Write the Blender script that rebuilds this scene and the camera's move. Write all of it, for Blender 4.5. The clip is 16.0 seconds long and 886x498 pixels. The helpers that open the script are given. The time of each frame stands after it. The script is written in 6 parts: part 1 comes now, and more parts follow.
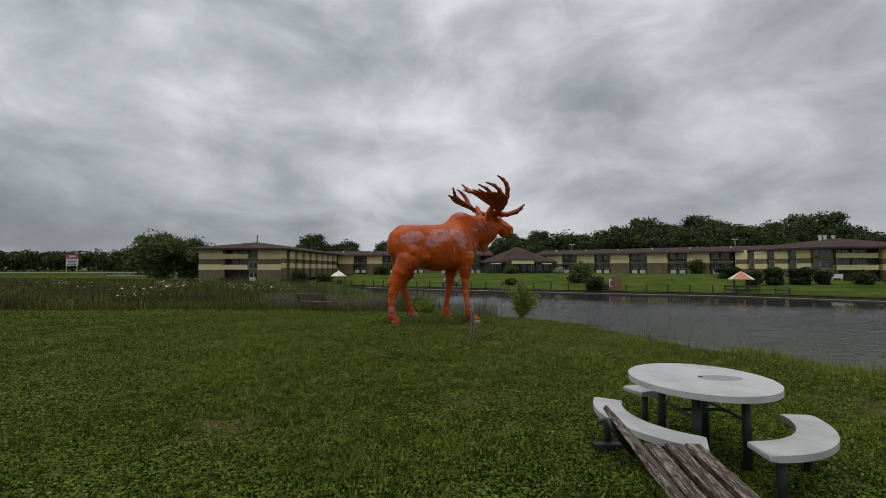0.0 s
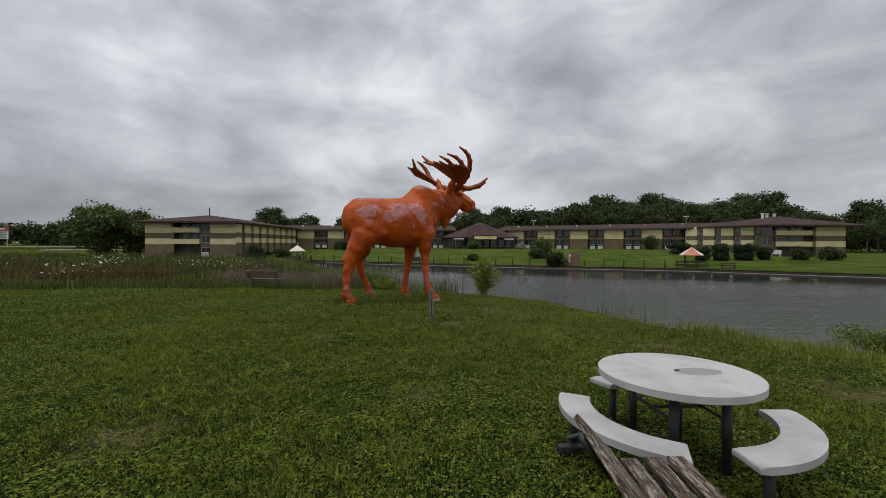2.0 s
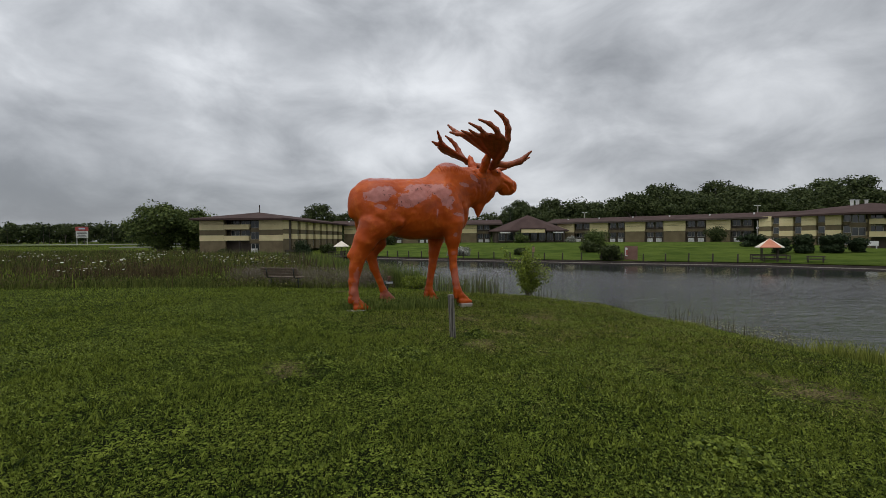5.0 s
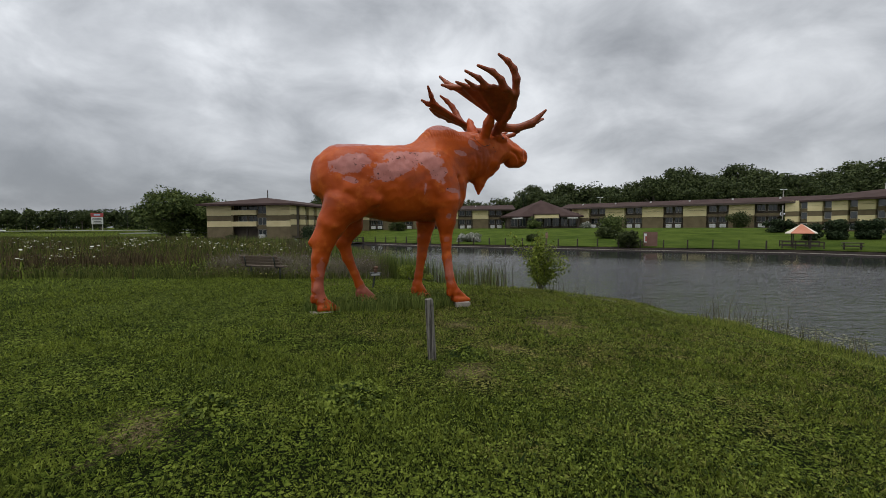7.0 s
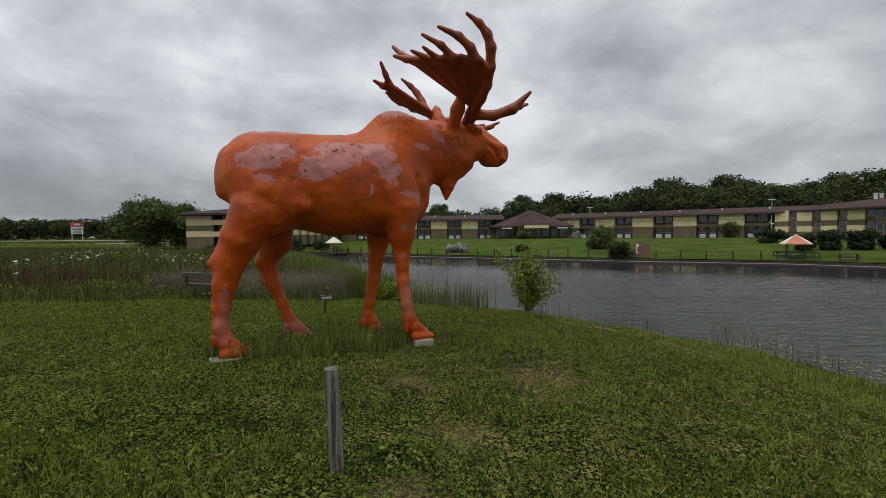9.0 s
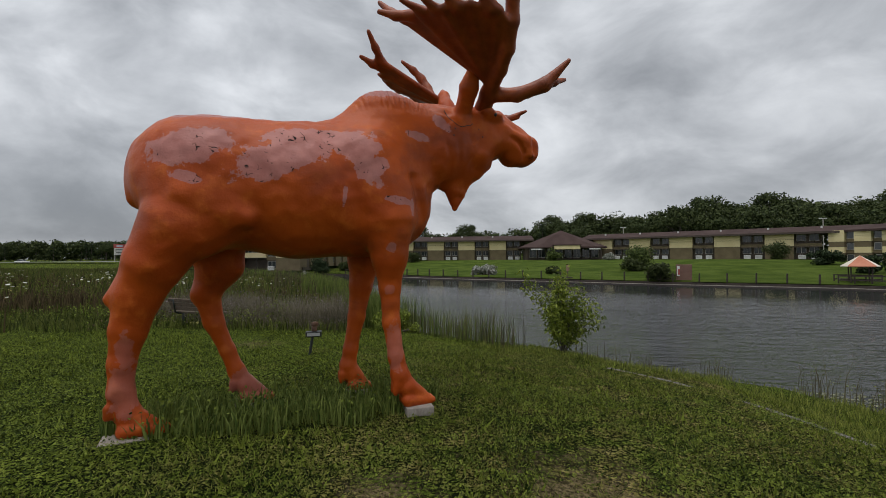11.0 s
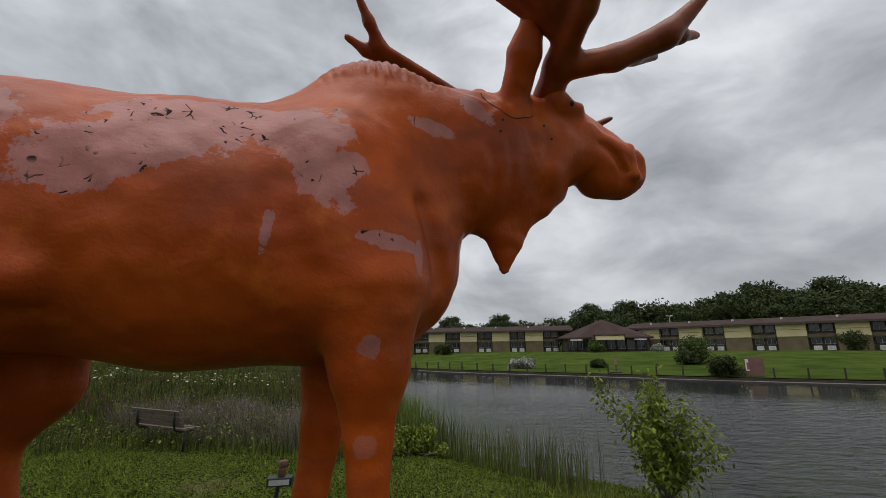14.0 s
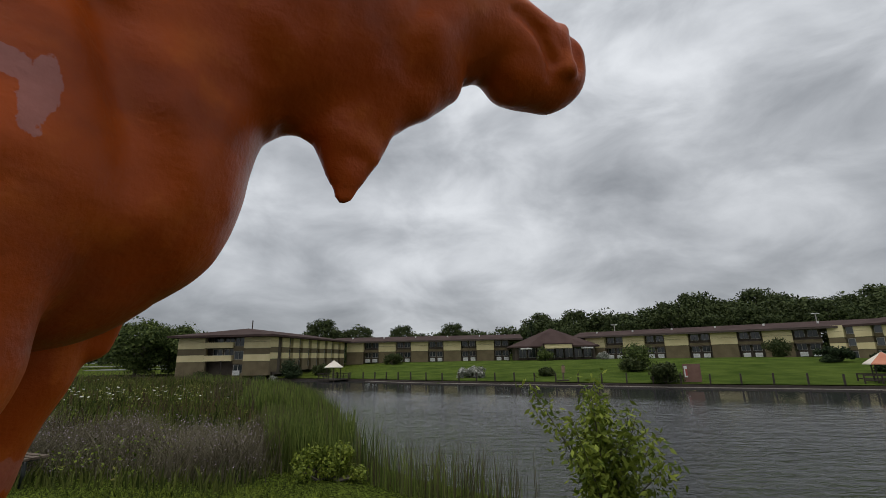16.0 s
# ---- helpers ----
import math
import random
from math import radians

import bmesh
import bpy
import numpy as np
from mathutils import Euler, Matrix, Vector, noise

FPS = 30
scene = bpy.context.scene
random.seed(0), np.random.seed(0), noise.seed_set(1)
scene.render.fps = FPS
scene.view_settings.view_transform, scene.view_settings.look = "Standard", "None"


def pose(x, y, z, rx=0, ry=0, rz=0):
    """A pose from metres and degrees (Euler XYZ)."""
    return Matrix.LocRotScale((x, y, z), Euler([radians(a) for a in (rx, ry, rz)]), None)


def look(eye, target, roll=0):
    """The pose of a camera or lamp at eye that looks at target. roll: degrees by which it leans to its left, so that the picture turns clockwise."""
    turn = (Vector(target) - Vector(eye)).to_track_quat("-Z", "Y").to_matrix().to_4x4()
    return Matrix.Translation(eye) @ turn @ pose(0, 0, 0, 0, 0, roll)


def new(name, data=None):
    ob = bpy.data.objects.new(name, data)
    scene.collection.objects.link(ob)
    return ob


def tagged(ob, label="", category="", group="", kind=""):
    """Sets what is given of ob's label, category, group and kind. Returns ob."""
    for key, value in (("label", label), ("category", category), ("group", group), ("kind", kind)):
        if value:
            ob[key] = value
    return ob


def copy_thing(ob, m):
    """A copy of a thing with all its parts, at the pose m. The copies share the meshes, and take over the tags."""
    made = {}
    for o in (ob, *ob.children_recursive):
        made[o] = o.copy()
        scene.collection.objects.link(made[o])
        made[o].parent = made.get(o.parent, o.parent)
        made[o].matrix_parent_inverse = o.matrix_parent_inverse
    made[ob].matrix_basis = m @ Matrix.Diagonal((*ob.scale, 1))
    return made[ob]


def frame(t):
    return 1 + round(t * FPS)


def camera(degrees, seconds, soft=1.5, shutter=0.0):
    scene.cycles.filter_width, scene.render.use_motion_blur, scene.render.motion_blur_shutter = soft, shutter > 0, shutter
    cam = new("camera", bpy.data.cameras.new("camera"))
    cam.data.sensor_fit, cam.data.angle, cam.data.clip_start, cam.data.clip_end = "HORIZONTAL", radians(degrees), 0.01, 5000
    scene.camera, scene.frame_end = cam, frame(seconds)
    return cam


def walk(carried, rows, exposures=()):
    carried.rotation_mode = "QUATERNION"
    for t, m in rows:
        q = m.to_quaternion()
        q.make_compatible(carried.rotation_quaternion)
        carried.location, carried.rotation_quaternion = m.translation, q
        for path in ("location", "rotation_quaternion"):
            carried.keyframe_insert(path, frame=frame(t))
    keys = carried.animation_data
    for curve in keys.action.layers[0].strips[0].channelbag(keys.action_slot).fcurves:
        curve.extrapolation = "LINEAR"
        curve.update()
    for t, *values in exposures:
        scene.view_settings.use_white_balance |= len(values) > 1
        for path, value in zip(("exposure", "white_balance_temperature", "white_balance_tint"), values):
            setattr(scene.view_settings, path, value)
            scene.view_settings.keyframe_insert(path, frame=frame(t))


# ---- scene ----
cam = camera(91.7, 16.0, 0.75)
PATH = [
    (0, (0.353, -0.787, 1.72), (0.332, 1.211, 1.814), -0.0),
    (0.5, (0.315, -0.702, 1.721), (0.445, 1.294, 1.755), 0.2),
    (1, (0.273, -0.596, 1.755), (0.446, 1.396, 1.747), 0.0),
    (1.5, (0.312, -0.445, 1.774), (0.481, 1.548, 1.753), 0.1),
    (2, (0.501, -0.092, 1.766), (0.65, 1.902, 1.744), 0.2),
    (2.5, (0.607, 0.287, 1.719), (0.727, 2.284, 1.703), 0.1),
    (3, (0.743, 0.793, 1.764), (0.842, 2.79, 1.742), 0.2),
    (3.5, (0.952, 1.237, 1.708), (1.037, 3.235, 1.687), -0.0),
    (4, (1.04, 1.736, 1.708), (1.102, 3.735, 1.678), 0.1),
    (4.5, (1.044, 2.266, 1.724), (1.042, 4.266, 1.688), -0.3),
    (4.7, (1.068, 2.466, 1.704), (1.028, 4.465, 1.665), -0.4),
    (7, (1.517, 5.161, 1.589), (1.388, 7.153, 1.479), -0.4),
    (7.5, (1.602, 5.78, 1.62), (1.509, 7.775, 1.505), -0.5),
    (8, (1.848, 6.357, 1.6), (1.771, 8.352, 1.491), -0.5),
    (8.5, (1.961, 6.862, 1.614), (1.886, 8.858, 1.522), -0.5),
    (9, (1.975, 7.359, 1.657), (1.889, 9.356, 1.592), -0.4),
    (11.3, (2.18, 9.709, 1.683), (1.942, 11.693, 1.748), -0.4),
    (11.5, (2.138, 9.896, 1.701), (1.886, 11.878, 1.792), -0.4),
    (12, (1.956, 10.42, 1.74), (1.667, 12.391, 1.92), -0.4),
    (12.5, (1.92, 10.863, 1.749), (1.596, 12.817, 2.027), -0.5),
    (13, (1.923, 11.333, 1.788), (1.578, 13.27, 2.148), -0.6),
    (13.5, (1.853, 11.773, 1.779), (1.502, 13.697, 2.193), -0.6),
    (14, (1.818, 12.149, 1.771), (1.467, 14.066, 2.22), -0.6),
    (14.5, (1.868, 12.561, 1.741), (1.524, 14.472, 2.217), -0.6),
    (15, (1.903, 12.986, 1.658), (1.578, 14.897, 2.152), -0.7),
    (15.5, (1.961, 13.359, 1.685), (1.673, 15.275, 2.177), -0.8),
    (16, (2.231, 13.619, 1.664), (2.089, 15.553, 2.152), -1.0),
]
walk(cam, [(t, look(eye, target, roll)) for t, eye, target, roll in PATH], exposures=((0, -0.08), (0.8, 0.07), (4.5, 0.04), (7, 0.16), (9.2, 0.13), (12, 0.04), (16, -0.05)))

# ---- sky, sun and exposure ----
SUN_ELEV, SUN_AZ = 76.0, 200.0          # degrees; azimuth clockwise from +y
world = bpy.data.worlds.new("overcast_sky")
scene.world = world
world.use_nodes = True
wn, wl = world.node_tree.nodes, world.node_tree.links
wn.clear()
w_out = wn.new("ShaderNodeOutputWorld")
w_bg = wn.new("ShaderNodeBackground")
w_sky = wn.new("ShaderNodeTexSky")
w_sky.sky_type, w_sky.sun_disc = "NISHITA", False
w_sky.sun_elevation, w_sky.sun_rotation = radians(SUN_ELEV), radians(SUN_AZ)
w_co = wn.new("ShaderNodeTexCoord")
w_sep = wn.new("ShaderNodeSeparateXYZ")
wl.new(w_co.outputs["Generated"], w_sep.inputs[0])


def w_math(op, a, b=None, c=None):
    m = wn.new("ShaderNodeMath")
    m.operation = op
    for i, v in enumerate((a, b, c)):
        if v is None:
            continue
        if isinstance(v, (int, float)):
            m.inputs[i].default_value = v
        else:
            wl.new(v, m.inputs[i])
    return m.outputs[0]


# cloud layer: soft lumps over the whole dome, a little flattened
w_vec = wn.new("ShaderNodeVectorMath")
w_vec.operation = "MULTIPLY"
w_vec.inputs[1].default_value = (1.0, 1.0, 1.9)
wl.new(w_co.outputs["Generated"], w_vec.inputs[0])


def w_noise(scale, detail, rough, distort, offset):
    mp = wn.new("ShaderNodeMapping")
    mp.inputs["Location"].default_value = offset
    mp.inputs["Scale"].default_value = (1.0, 1.0, 1.0)
    mp.inputs["Rotation"].default_value = (0, 0, radians(28))
    wl.new(w_vec.outputs[0], mp.inputs["Vector"])
    nz = wn.new("ShaderNodeTexNoise")
    nz.inputs["Scale"].default_value, nz.inputs["Detail"].default_value = scale, detail
    nz.inputs["Roughness"].default_value, nz.inputs["Distortion"].default_value = rough, distort
    wl.new(mp.outputs[0], nz.inputs["Vector"])
    return nz.outputs["Fac"]


w_big = w_noise(1.7, 3.0, 0.5, 0.2, (4.1, 1.7, 0.0))
w_mid = w_noise(4.2, 8.0, 0.55, 0.35, (0.3, 9.2, 3.0))
w_mix = w_math("ADD", w_math("MULTIPLY", w_big, 0.55), w_math("MULTIPLY", w_mid, 0.45))
w_ramp = wn.new("ShaderNodeValToRGB")
w_ramp.color_ramp.interpolation = "B_SPLINE"
wl.new(w_mix, w_ramp.inputs[0])
stops = w_ramp.color_ramp.elements
stops[0].position, stops[0].color = 0.33, (0.205, 0.219, 0.240, 1)
stops[1].position, stops[1].color = 0.64, (0.800, 0.825, 0.860, 1)
mid_stop = stops.new(0.50)
mid_stop.color = (0.480, 0.502, 0.535, 1)
w_blend = wn.new("ShaderNodeMixRGB")
w_blend.blend_type = "ADD"
w_blend.inputs[0].default_value = 0.004
wl.new(w_ramp.outputs[0], w_blend.inputs[1])
wl.new(w_sky.outputs[0], w_blend.inputs[2])
wl.new(w_blend.outputs[0], w_bg.inputs["Color"])
# an overcast sky is brighter overhead than at the skyline
# and it is a little brighter towards the west
w_side = w_math("ADD", w_math("MULTIPLY", w_sep.outputs["X"], -0.12), 1.0)
wl.new(w_math("MULTIPLY", w_side, w_math("ADD", w_math("MULTIPLY", w_math("MAXIMUM", w_sep.outputs["Z"], 0.0), 0.44), 0.87)), w_bg.inputs["Strength"])
wl.new(w_bg.outputs[0], w_out.inputs["Surface"])

sun_data = bpy.data.lights.new("sun", "SUN")
sun_data.energy, sun_data.angle, sun_data.color = 1.35, radians(50), (1.0, 0.97, 0.93)
sun = new("sun", sun_data)
sun_dir = Vector((math.sin(radians(SUN_AZ)) * math.cos(radians(SUN_ELEV)), math.cos(radians(SUN_AZ)) * math.cos(radians(SUN_ELEV)), math.sin(radians(SUN_ELEV))))
sun.matrix_world = look(sun_dir * 60, (0, 0, 0))


# ---- materials ----
class Nodes:
    """A small builder of node materials."""

    def __init__(self, name):
        self.mat = bpy.data.materials.new(name)
        self.mat.use_nodes = True
        self.tree = self.mat.node_tree
        self.n, self.l = self.tree.nodes, self.tree.links
        self.bsdf = self.n["Principled BSDF"]
        self.out = self.n["Material Output"]

    def put(self, socket, v):
        if isinstance(v, bpy.types.NodeSocket):
            self.l.new(v, socket)
        elif isinstance(v, tuple) and len(v) == 3 and socket.type == "RGBA":
            socket.default_value = (*v, 1)
        else:
            socket.default_value = v

    def coord(self, kind="Object"):
        return self.n.new("ShaderNodeTexCoord").outputs[kind]

    def mapped(self, vec, scale=(1, 1, 1), loc=(0, 0, 0)):
        m = self.n.new("ShaderNodeMapping")
        m.inputs["Scale"].default_value, m.inputs["Location"].default_value = scale, loc
        self.l.new(vec, m.inputs["Vector"])
        return m.outputs[0]

    def noise(self, vec, scale, detail=4.0, rough=0.55, distort=0.0):
        t = self.n.new("ShaderNodeTexNoise")
        t.inputs["Scale"].default_value, t.inputs["Detail"].default_value = scale, detail
        t.inputs["Roughness"].default_value, t.inputs["Distortion"].default_value = rough, distort
        self.l.new(vec, t.inputs["Vector"])
        return t.outputs["Fac"]

    def voronoi(self, vec, scale, feature="F1", rand=1.0):
        t = self.n.new("ShaderNodeTexVoronoi")
        t.feature = feature
        t.inputs["Scale"].default_value, t.inputs["Randomness"].default_value = scale, rand
        self.l.new(vec, t.inputs["Vector"])
        return t.outputs["Distance"]

    def math(self, op, a, b=0.0, clamp=False):
        m = self.n.new("ShaderNodeMath")
        m.operation, m.use_clamp = op, clamp
        self.put(m.inputs[0], a), self.put(m.inputs[1], b)
        return m.outputs[0]

    def step(self, v, lo, hi):
        m = self.n.new("ShaderNodeMapRange")
        m.inputs["From Min"].default_value, m.inputs["From Max"].default_value = lo, hi
        m.interpolation_type = "SMOOTHSTEP"
        self.put(m.inputs["Value"], v)
        return m.outputs[0]

    def mix(self, f, a, b):
        m = self.n.new("ShaderNodeMixRGB")
        self.put(m.inputs[0], f), self.put(m.inputs[1], a), self.put(m.inputs[2], b)
        return m.outputs[0]

    def island(self):
        return self.n.new("ShaderNodeNewGeometry").outputs["Random Per Island"]

    def rand(self):
        return self.n.new("ShaderNodeObjectInfo").outputs["Random"]

    def ramp(self, f, *cols):
        r = self.n.new("ShaderNodeValToRGB")
        e = r.color_ramp.elements
        e[0].position, e[0].color = cols[0][0], (*cols[0][1], 1)
        e[1].position, e[1].color = cols[-1][0], (*cols[-1][1], 1)
        for p, c in cols[1:-1]:
            e.new(p).color = (*c, 1)
        self.put(r.inputs[0], f)
        return r.outputs[0]

    def bump(self, h, strength, dist=0.02):
        b = self.n.new("ShaderNodeBump")
        b.inputs["Strength"].default_value, b.inputs["Distance"].default_value = strength, dist
        self.l.new(h, b.inputs["Height"])
        self.l.new(b.outputs[0], self.bsdf.inputs["Normal"])

    def done(self, color, rough=0.6, metal=0.0, spec=0.5):
        self.put(self.bsdf.inputs["Base Color"], color)
        self.put(self.bsdf.inputs["Roughness"], rough)
        self.put(self.bsdf.inputs["Metallic"], metal)
        self.put(self.bsdf.inputs["Specular IOR Level"], spec)
        return self.mat


def plain(name, a, b, scale=3.0, rough=0.6, bump=0.0, metal=0.0, fine=40.0, spec=0.5):
    """Two tones of one surface, blotched at two scales, with fine relief."""
    k = Nodes(name)
    co = k.coord()
    f = k.math("ADD", k.math("MULTIPLY", k.noise(co, scale, 3), 0.6), k.math("MULTIPLY", k.noise(co, fine, 3), 0.4))
    if bump:
        k.bump(k.noise(co, fine, 4), bump, 0.01)
    return k.done(k.mix(k.step(f, 0.32, 0.68), a, b), rough, metal, spec)


def leafy(name, dark, light, rough=0.55, back=0.25, tuft=0.0):
    """Leaves and blades: a tone for each island, some light let through."""
    k = Nodes(name)
    co = k.coord()
    f = k.math("ADD", k.math("MULTIPLY", k.island(), 0.7), k.math("MULTIPLY", k.noise(co, 0.35, 2), 0.45))
    lo, hi = 0.1, 1.0
    if tuft:
        f = k.math("ADD", k.math("MULTIPLY", f, 0.42), k.math("MULTIPLY", k.noise(co, tuft, 5, 0.72), 0.85))
        lo, hi = 0.46, 0.86
    col = k.mix(k.step(f, lo, hi), dark, light)
    k.done(col, rough, 0.0, 0.12)
    if back:
        tr = k.n.new("ShaderNodeBsdfTranslucent")
        k.put(tr.inputs["Color"], col)
        ms = k.n.new("ShaderNodeMixShader")
        ms.inputs[0].default_value = back
        k.l.new(k.bsdf.outputs[0], ms.inputs[1])
        k.l.new(tr.outputs[0], ms.inputs[2])
        k.l.new(ms.outputs[0], k.out.inputs["Surface"])
    return k.mat


def moose_paint(name, base, antler=False):
    """Sun-faded orange paint over pink undercoat, chipped along the back."""
    k = Nodes(name)
    co = k.coord()
    big, mid, fine = k.noise(co, 1.3, 3), k.noise(co, 5.0, 4, 0.6), k.noise(co, 38.0, 4, 0.65)
    if antler:
        # antlers: orange-brown, darkened in the colour for the shade under the palms
        col = k.mix(k.step(mid, 0.35, 0.7), (0.22, 0.046, 0.014), (0.36, 0.080, 0.020))
        k.bump(mid, 0.25, 0.03)
        return k.done(col, 0.42, 0.0, 0.4)
    col = k.mix(k.step(big, 0.35, 0.65), base, (0.37, 0.058, 0.007))
    col = k.mix(k.math("MULTIPLY", k.step(mid, 0.50, 0.72), 0.6), col, (0.56, 0.128, 0.016))
    col = k.mix(k.math("MULTIPLY", k.step(k.noise(k.mapped(co, (0.8, 0.5, 1.3), (2, 0, 5)), 1.6, 5, 0.6), 0.52, 0.68), 0.55), col, (0.22, 0.042, 0.014))
    # faded patches: blots with ragged edges on both flanks, rump, saddle, shoulder, neck and legs
    wob = k.math("MULTIPLY", k.math("SUBTRACT", k.math("ADD", k.noise(co, 3.0, 8, 0.68), k.math("MULTIPLY", fine, 0.12)), 0.56), 1.5)
    wob = k.math("ADD", wob, k.math("MULTIPLY", k.math("SUBTRACT", k.noise(co, 12.0, 5, 0.65), 0.5), 0.8))
    # last blot: pink sky sheen on the back ridge, put into the colour
    patch = None
    for (cx, cz, rx, rz, turn, add) in ((-1.22, 2.95, 0.42, 0.20, 14, 0.05), (-1.25, 2.62, 0.15, 0.06, -15, 0.0), (-0.30, 2.90, 0.56, 0.17, 20, 0.05), (0.06, 3.13, 0.55, 0.13, 5, 0.05), (-0.52, 2.76, 0.28, 0.14, 12, 0.0),
                                        (0.42, 3.06, 0.26, 0.16, 0, 0.0), (0.50, 2.87, 0.29, 0.13, -64, 0.05), (0.64, 2.86, 0.12, 0.09, 0, 0.0), (1.20, 3.30, 0.15, 0.055, -8, 0.0), (1.53, 3.52, 0.16, 0.08, -38, 0.0),
                                        (0.90, 2.47, 0.17, 0.045, -6, 0.0), (1.07, 2.41, 0.030, 0.12, 0, -0.1), (0.285, 2.50, 0.035, 0.12, -8, -0.2), (0.81, 1.94, 0.075, 0.075, 0, -0.1), (0.82, 1.44, 0.085, 0.07, 0, -0.15),
                                        (0.88, 0.78, 0.13, 0.30, 0, -0.15), (-1.80, 0.92, 0.10, 0.22, 0, -0.15), (-1.82, 0.52, 0.16, 0.28, 0, -0.1), (-0.74, 0.26, 0.24, 0.20, 0, 0.0), (0.85, 3.90, 0.40, 0.10, 0, 0.0), (-1.1, 3.36, 0.55, 0.05, 4, -0.2)):
        tc, ts = math.cos(radians(turn)), math.sin(radians(turn))
        uv = []
        for ax, r, off in (((tc, 0, ts), rx, cx * tc + cz * ts), ((-ts, 0, tc), rz, -cx * ts + cz * tc)):
            dt = k.n.new("ShaderNodeVectorMath")
            dt.operation = "DOT_PRODUCT"
            dt.inputs[1].default_value = (ax[0] / r, 0, ax[2] / r)
            k.l.new(co, dt.inputs[0])
            q = k.math("SUBTRACT", dt.outputs["Value"], off / r)
            uv.append(k.math("MULTIPLY", q, q))
        d = k.math("SUBTRACT", 1.0 + add, k.math("POWER", k.math("ADD", uv[0], uv[1]), 0.5))
        patch = d if patch is None else k.math("MAXIMUM", patch, d)
    edge = k.step(k.math("ADD", patch, wob), -0.03, 0.05)
    sl = k.n.new("ShaderNodeSeparateXYZ")
    k.l.new(co, sl.inputs[0])
    pink = k.mix(k.step(mid, 0.3, 0.7), (0.37, 0.160, 0.148), (0.46, 0.218, 0.205))
    col = k.mix(k.math("MULTIPLY", edge, k.math("ADD", k.math("MULTIPLY", k.step(sl.outputs["Z"], 1.6, 2.2), 0.38), 0.36)), col, pink)
    # chips down to dark resin, inside the faded patches
    chip_co = k.n.new("ShaderNodeVectorMath")
    chip_co.operation = "ADD"
    k.l.new(co, chip_co.inputs[0])
    nz = k.n.new("ShaderNodeTexNoise")
    nz.inputs["Scale"].default_value = 9.0
    k.l.new(co, nz.inputs["Vector"])
    sc = k.n.new("ShaderNodeVectorMath")
    sc.operation = "SCALE"
    sc.inputs["Scale"].default_value = 0.10
    k.l.new(nz.outputs["Color"], sc.inputs[0])
    k.l.new(sc.outputs[0], chip_co.inputs[1])
    crack = k.step(k.voronoi(chip_co.outputs[0], 10.0, "DISTANCE_TO_EDGE"), 0.050, 0.020)
    crack = k.math("MULTIPLY", crack, k.step(k.noise(k.mapped(co, (1, 1, 1), (5, 2, 7)), 10.0, 2), 0.565, 0.59))
    blob = k.math("MULTIPLY", k.step(k.voronoi(chip_co.outputs[0], 7.0), 0.20, 0.14), k.step(k.noise(k.mapped(co, (1, 1, 1), (1, 9, 4)), 7.0, 1), 0.50, 0.54))
    chips = k.math("MAXIMUM", crack, blob)
    clump = k.step(k.noise(co, 3.2, 2), 0.47, 0.54)
    sz = k.n.new("ShaderNodeSeparateXYZ")
    k.l.new(co, sz.inputs[0])
    chips = k.math("MULTIPLY", k.math("MULTIPLY", chips, clump), k.math("MULTIPLY", edge, k.step(sz.outputs["Z"], 2.3, 2.5)))
    col = k.mix(chips, col, (0.012, 0.008, 0.007))
    h = k.math("ADD", k.math("ADD", k.math("MULTIPLY", fine, 0.26), mid), k.math("MULTIPLY", chips, -0.5))
    # mane: long grooves over the hump
    sp = k.n.new("ShaderNodeSeparateXYZ")
    k.l.new(co, sp.inputs[0])
    wv = k.noise(k.mapped(co, (15.0, 3.0, 2.0)), 1.0, 3, 0.6, 0.6)
    hump = k.math("MULTIPLY", k.step(sp.outputs["Z"], 3.62, 3.80), k.math("MULTIPLY", k.step(sp.outputs["X"], 0.25, 0.5), k.step(sp.outputs["X"], 1.5, 1.2)))
    h = k.math("ADD", h, k.math("MULTIPLY", k.math("MULTIPLY", wv, hump), 5.0))
    k.bump(h, 0.34, 0.035)
    rough = k.math("ADD", k.math("ADD", k.math("MULTIPLY", mid, 0.26), 0.28), k.math("MULTIPLY", chips, 0.4))
    return k.done(col, rough, 0.0, 0.22)


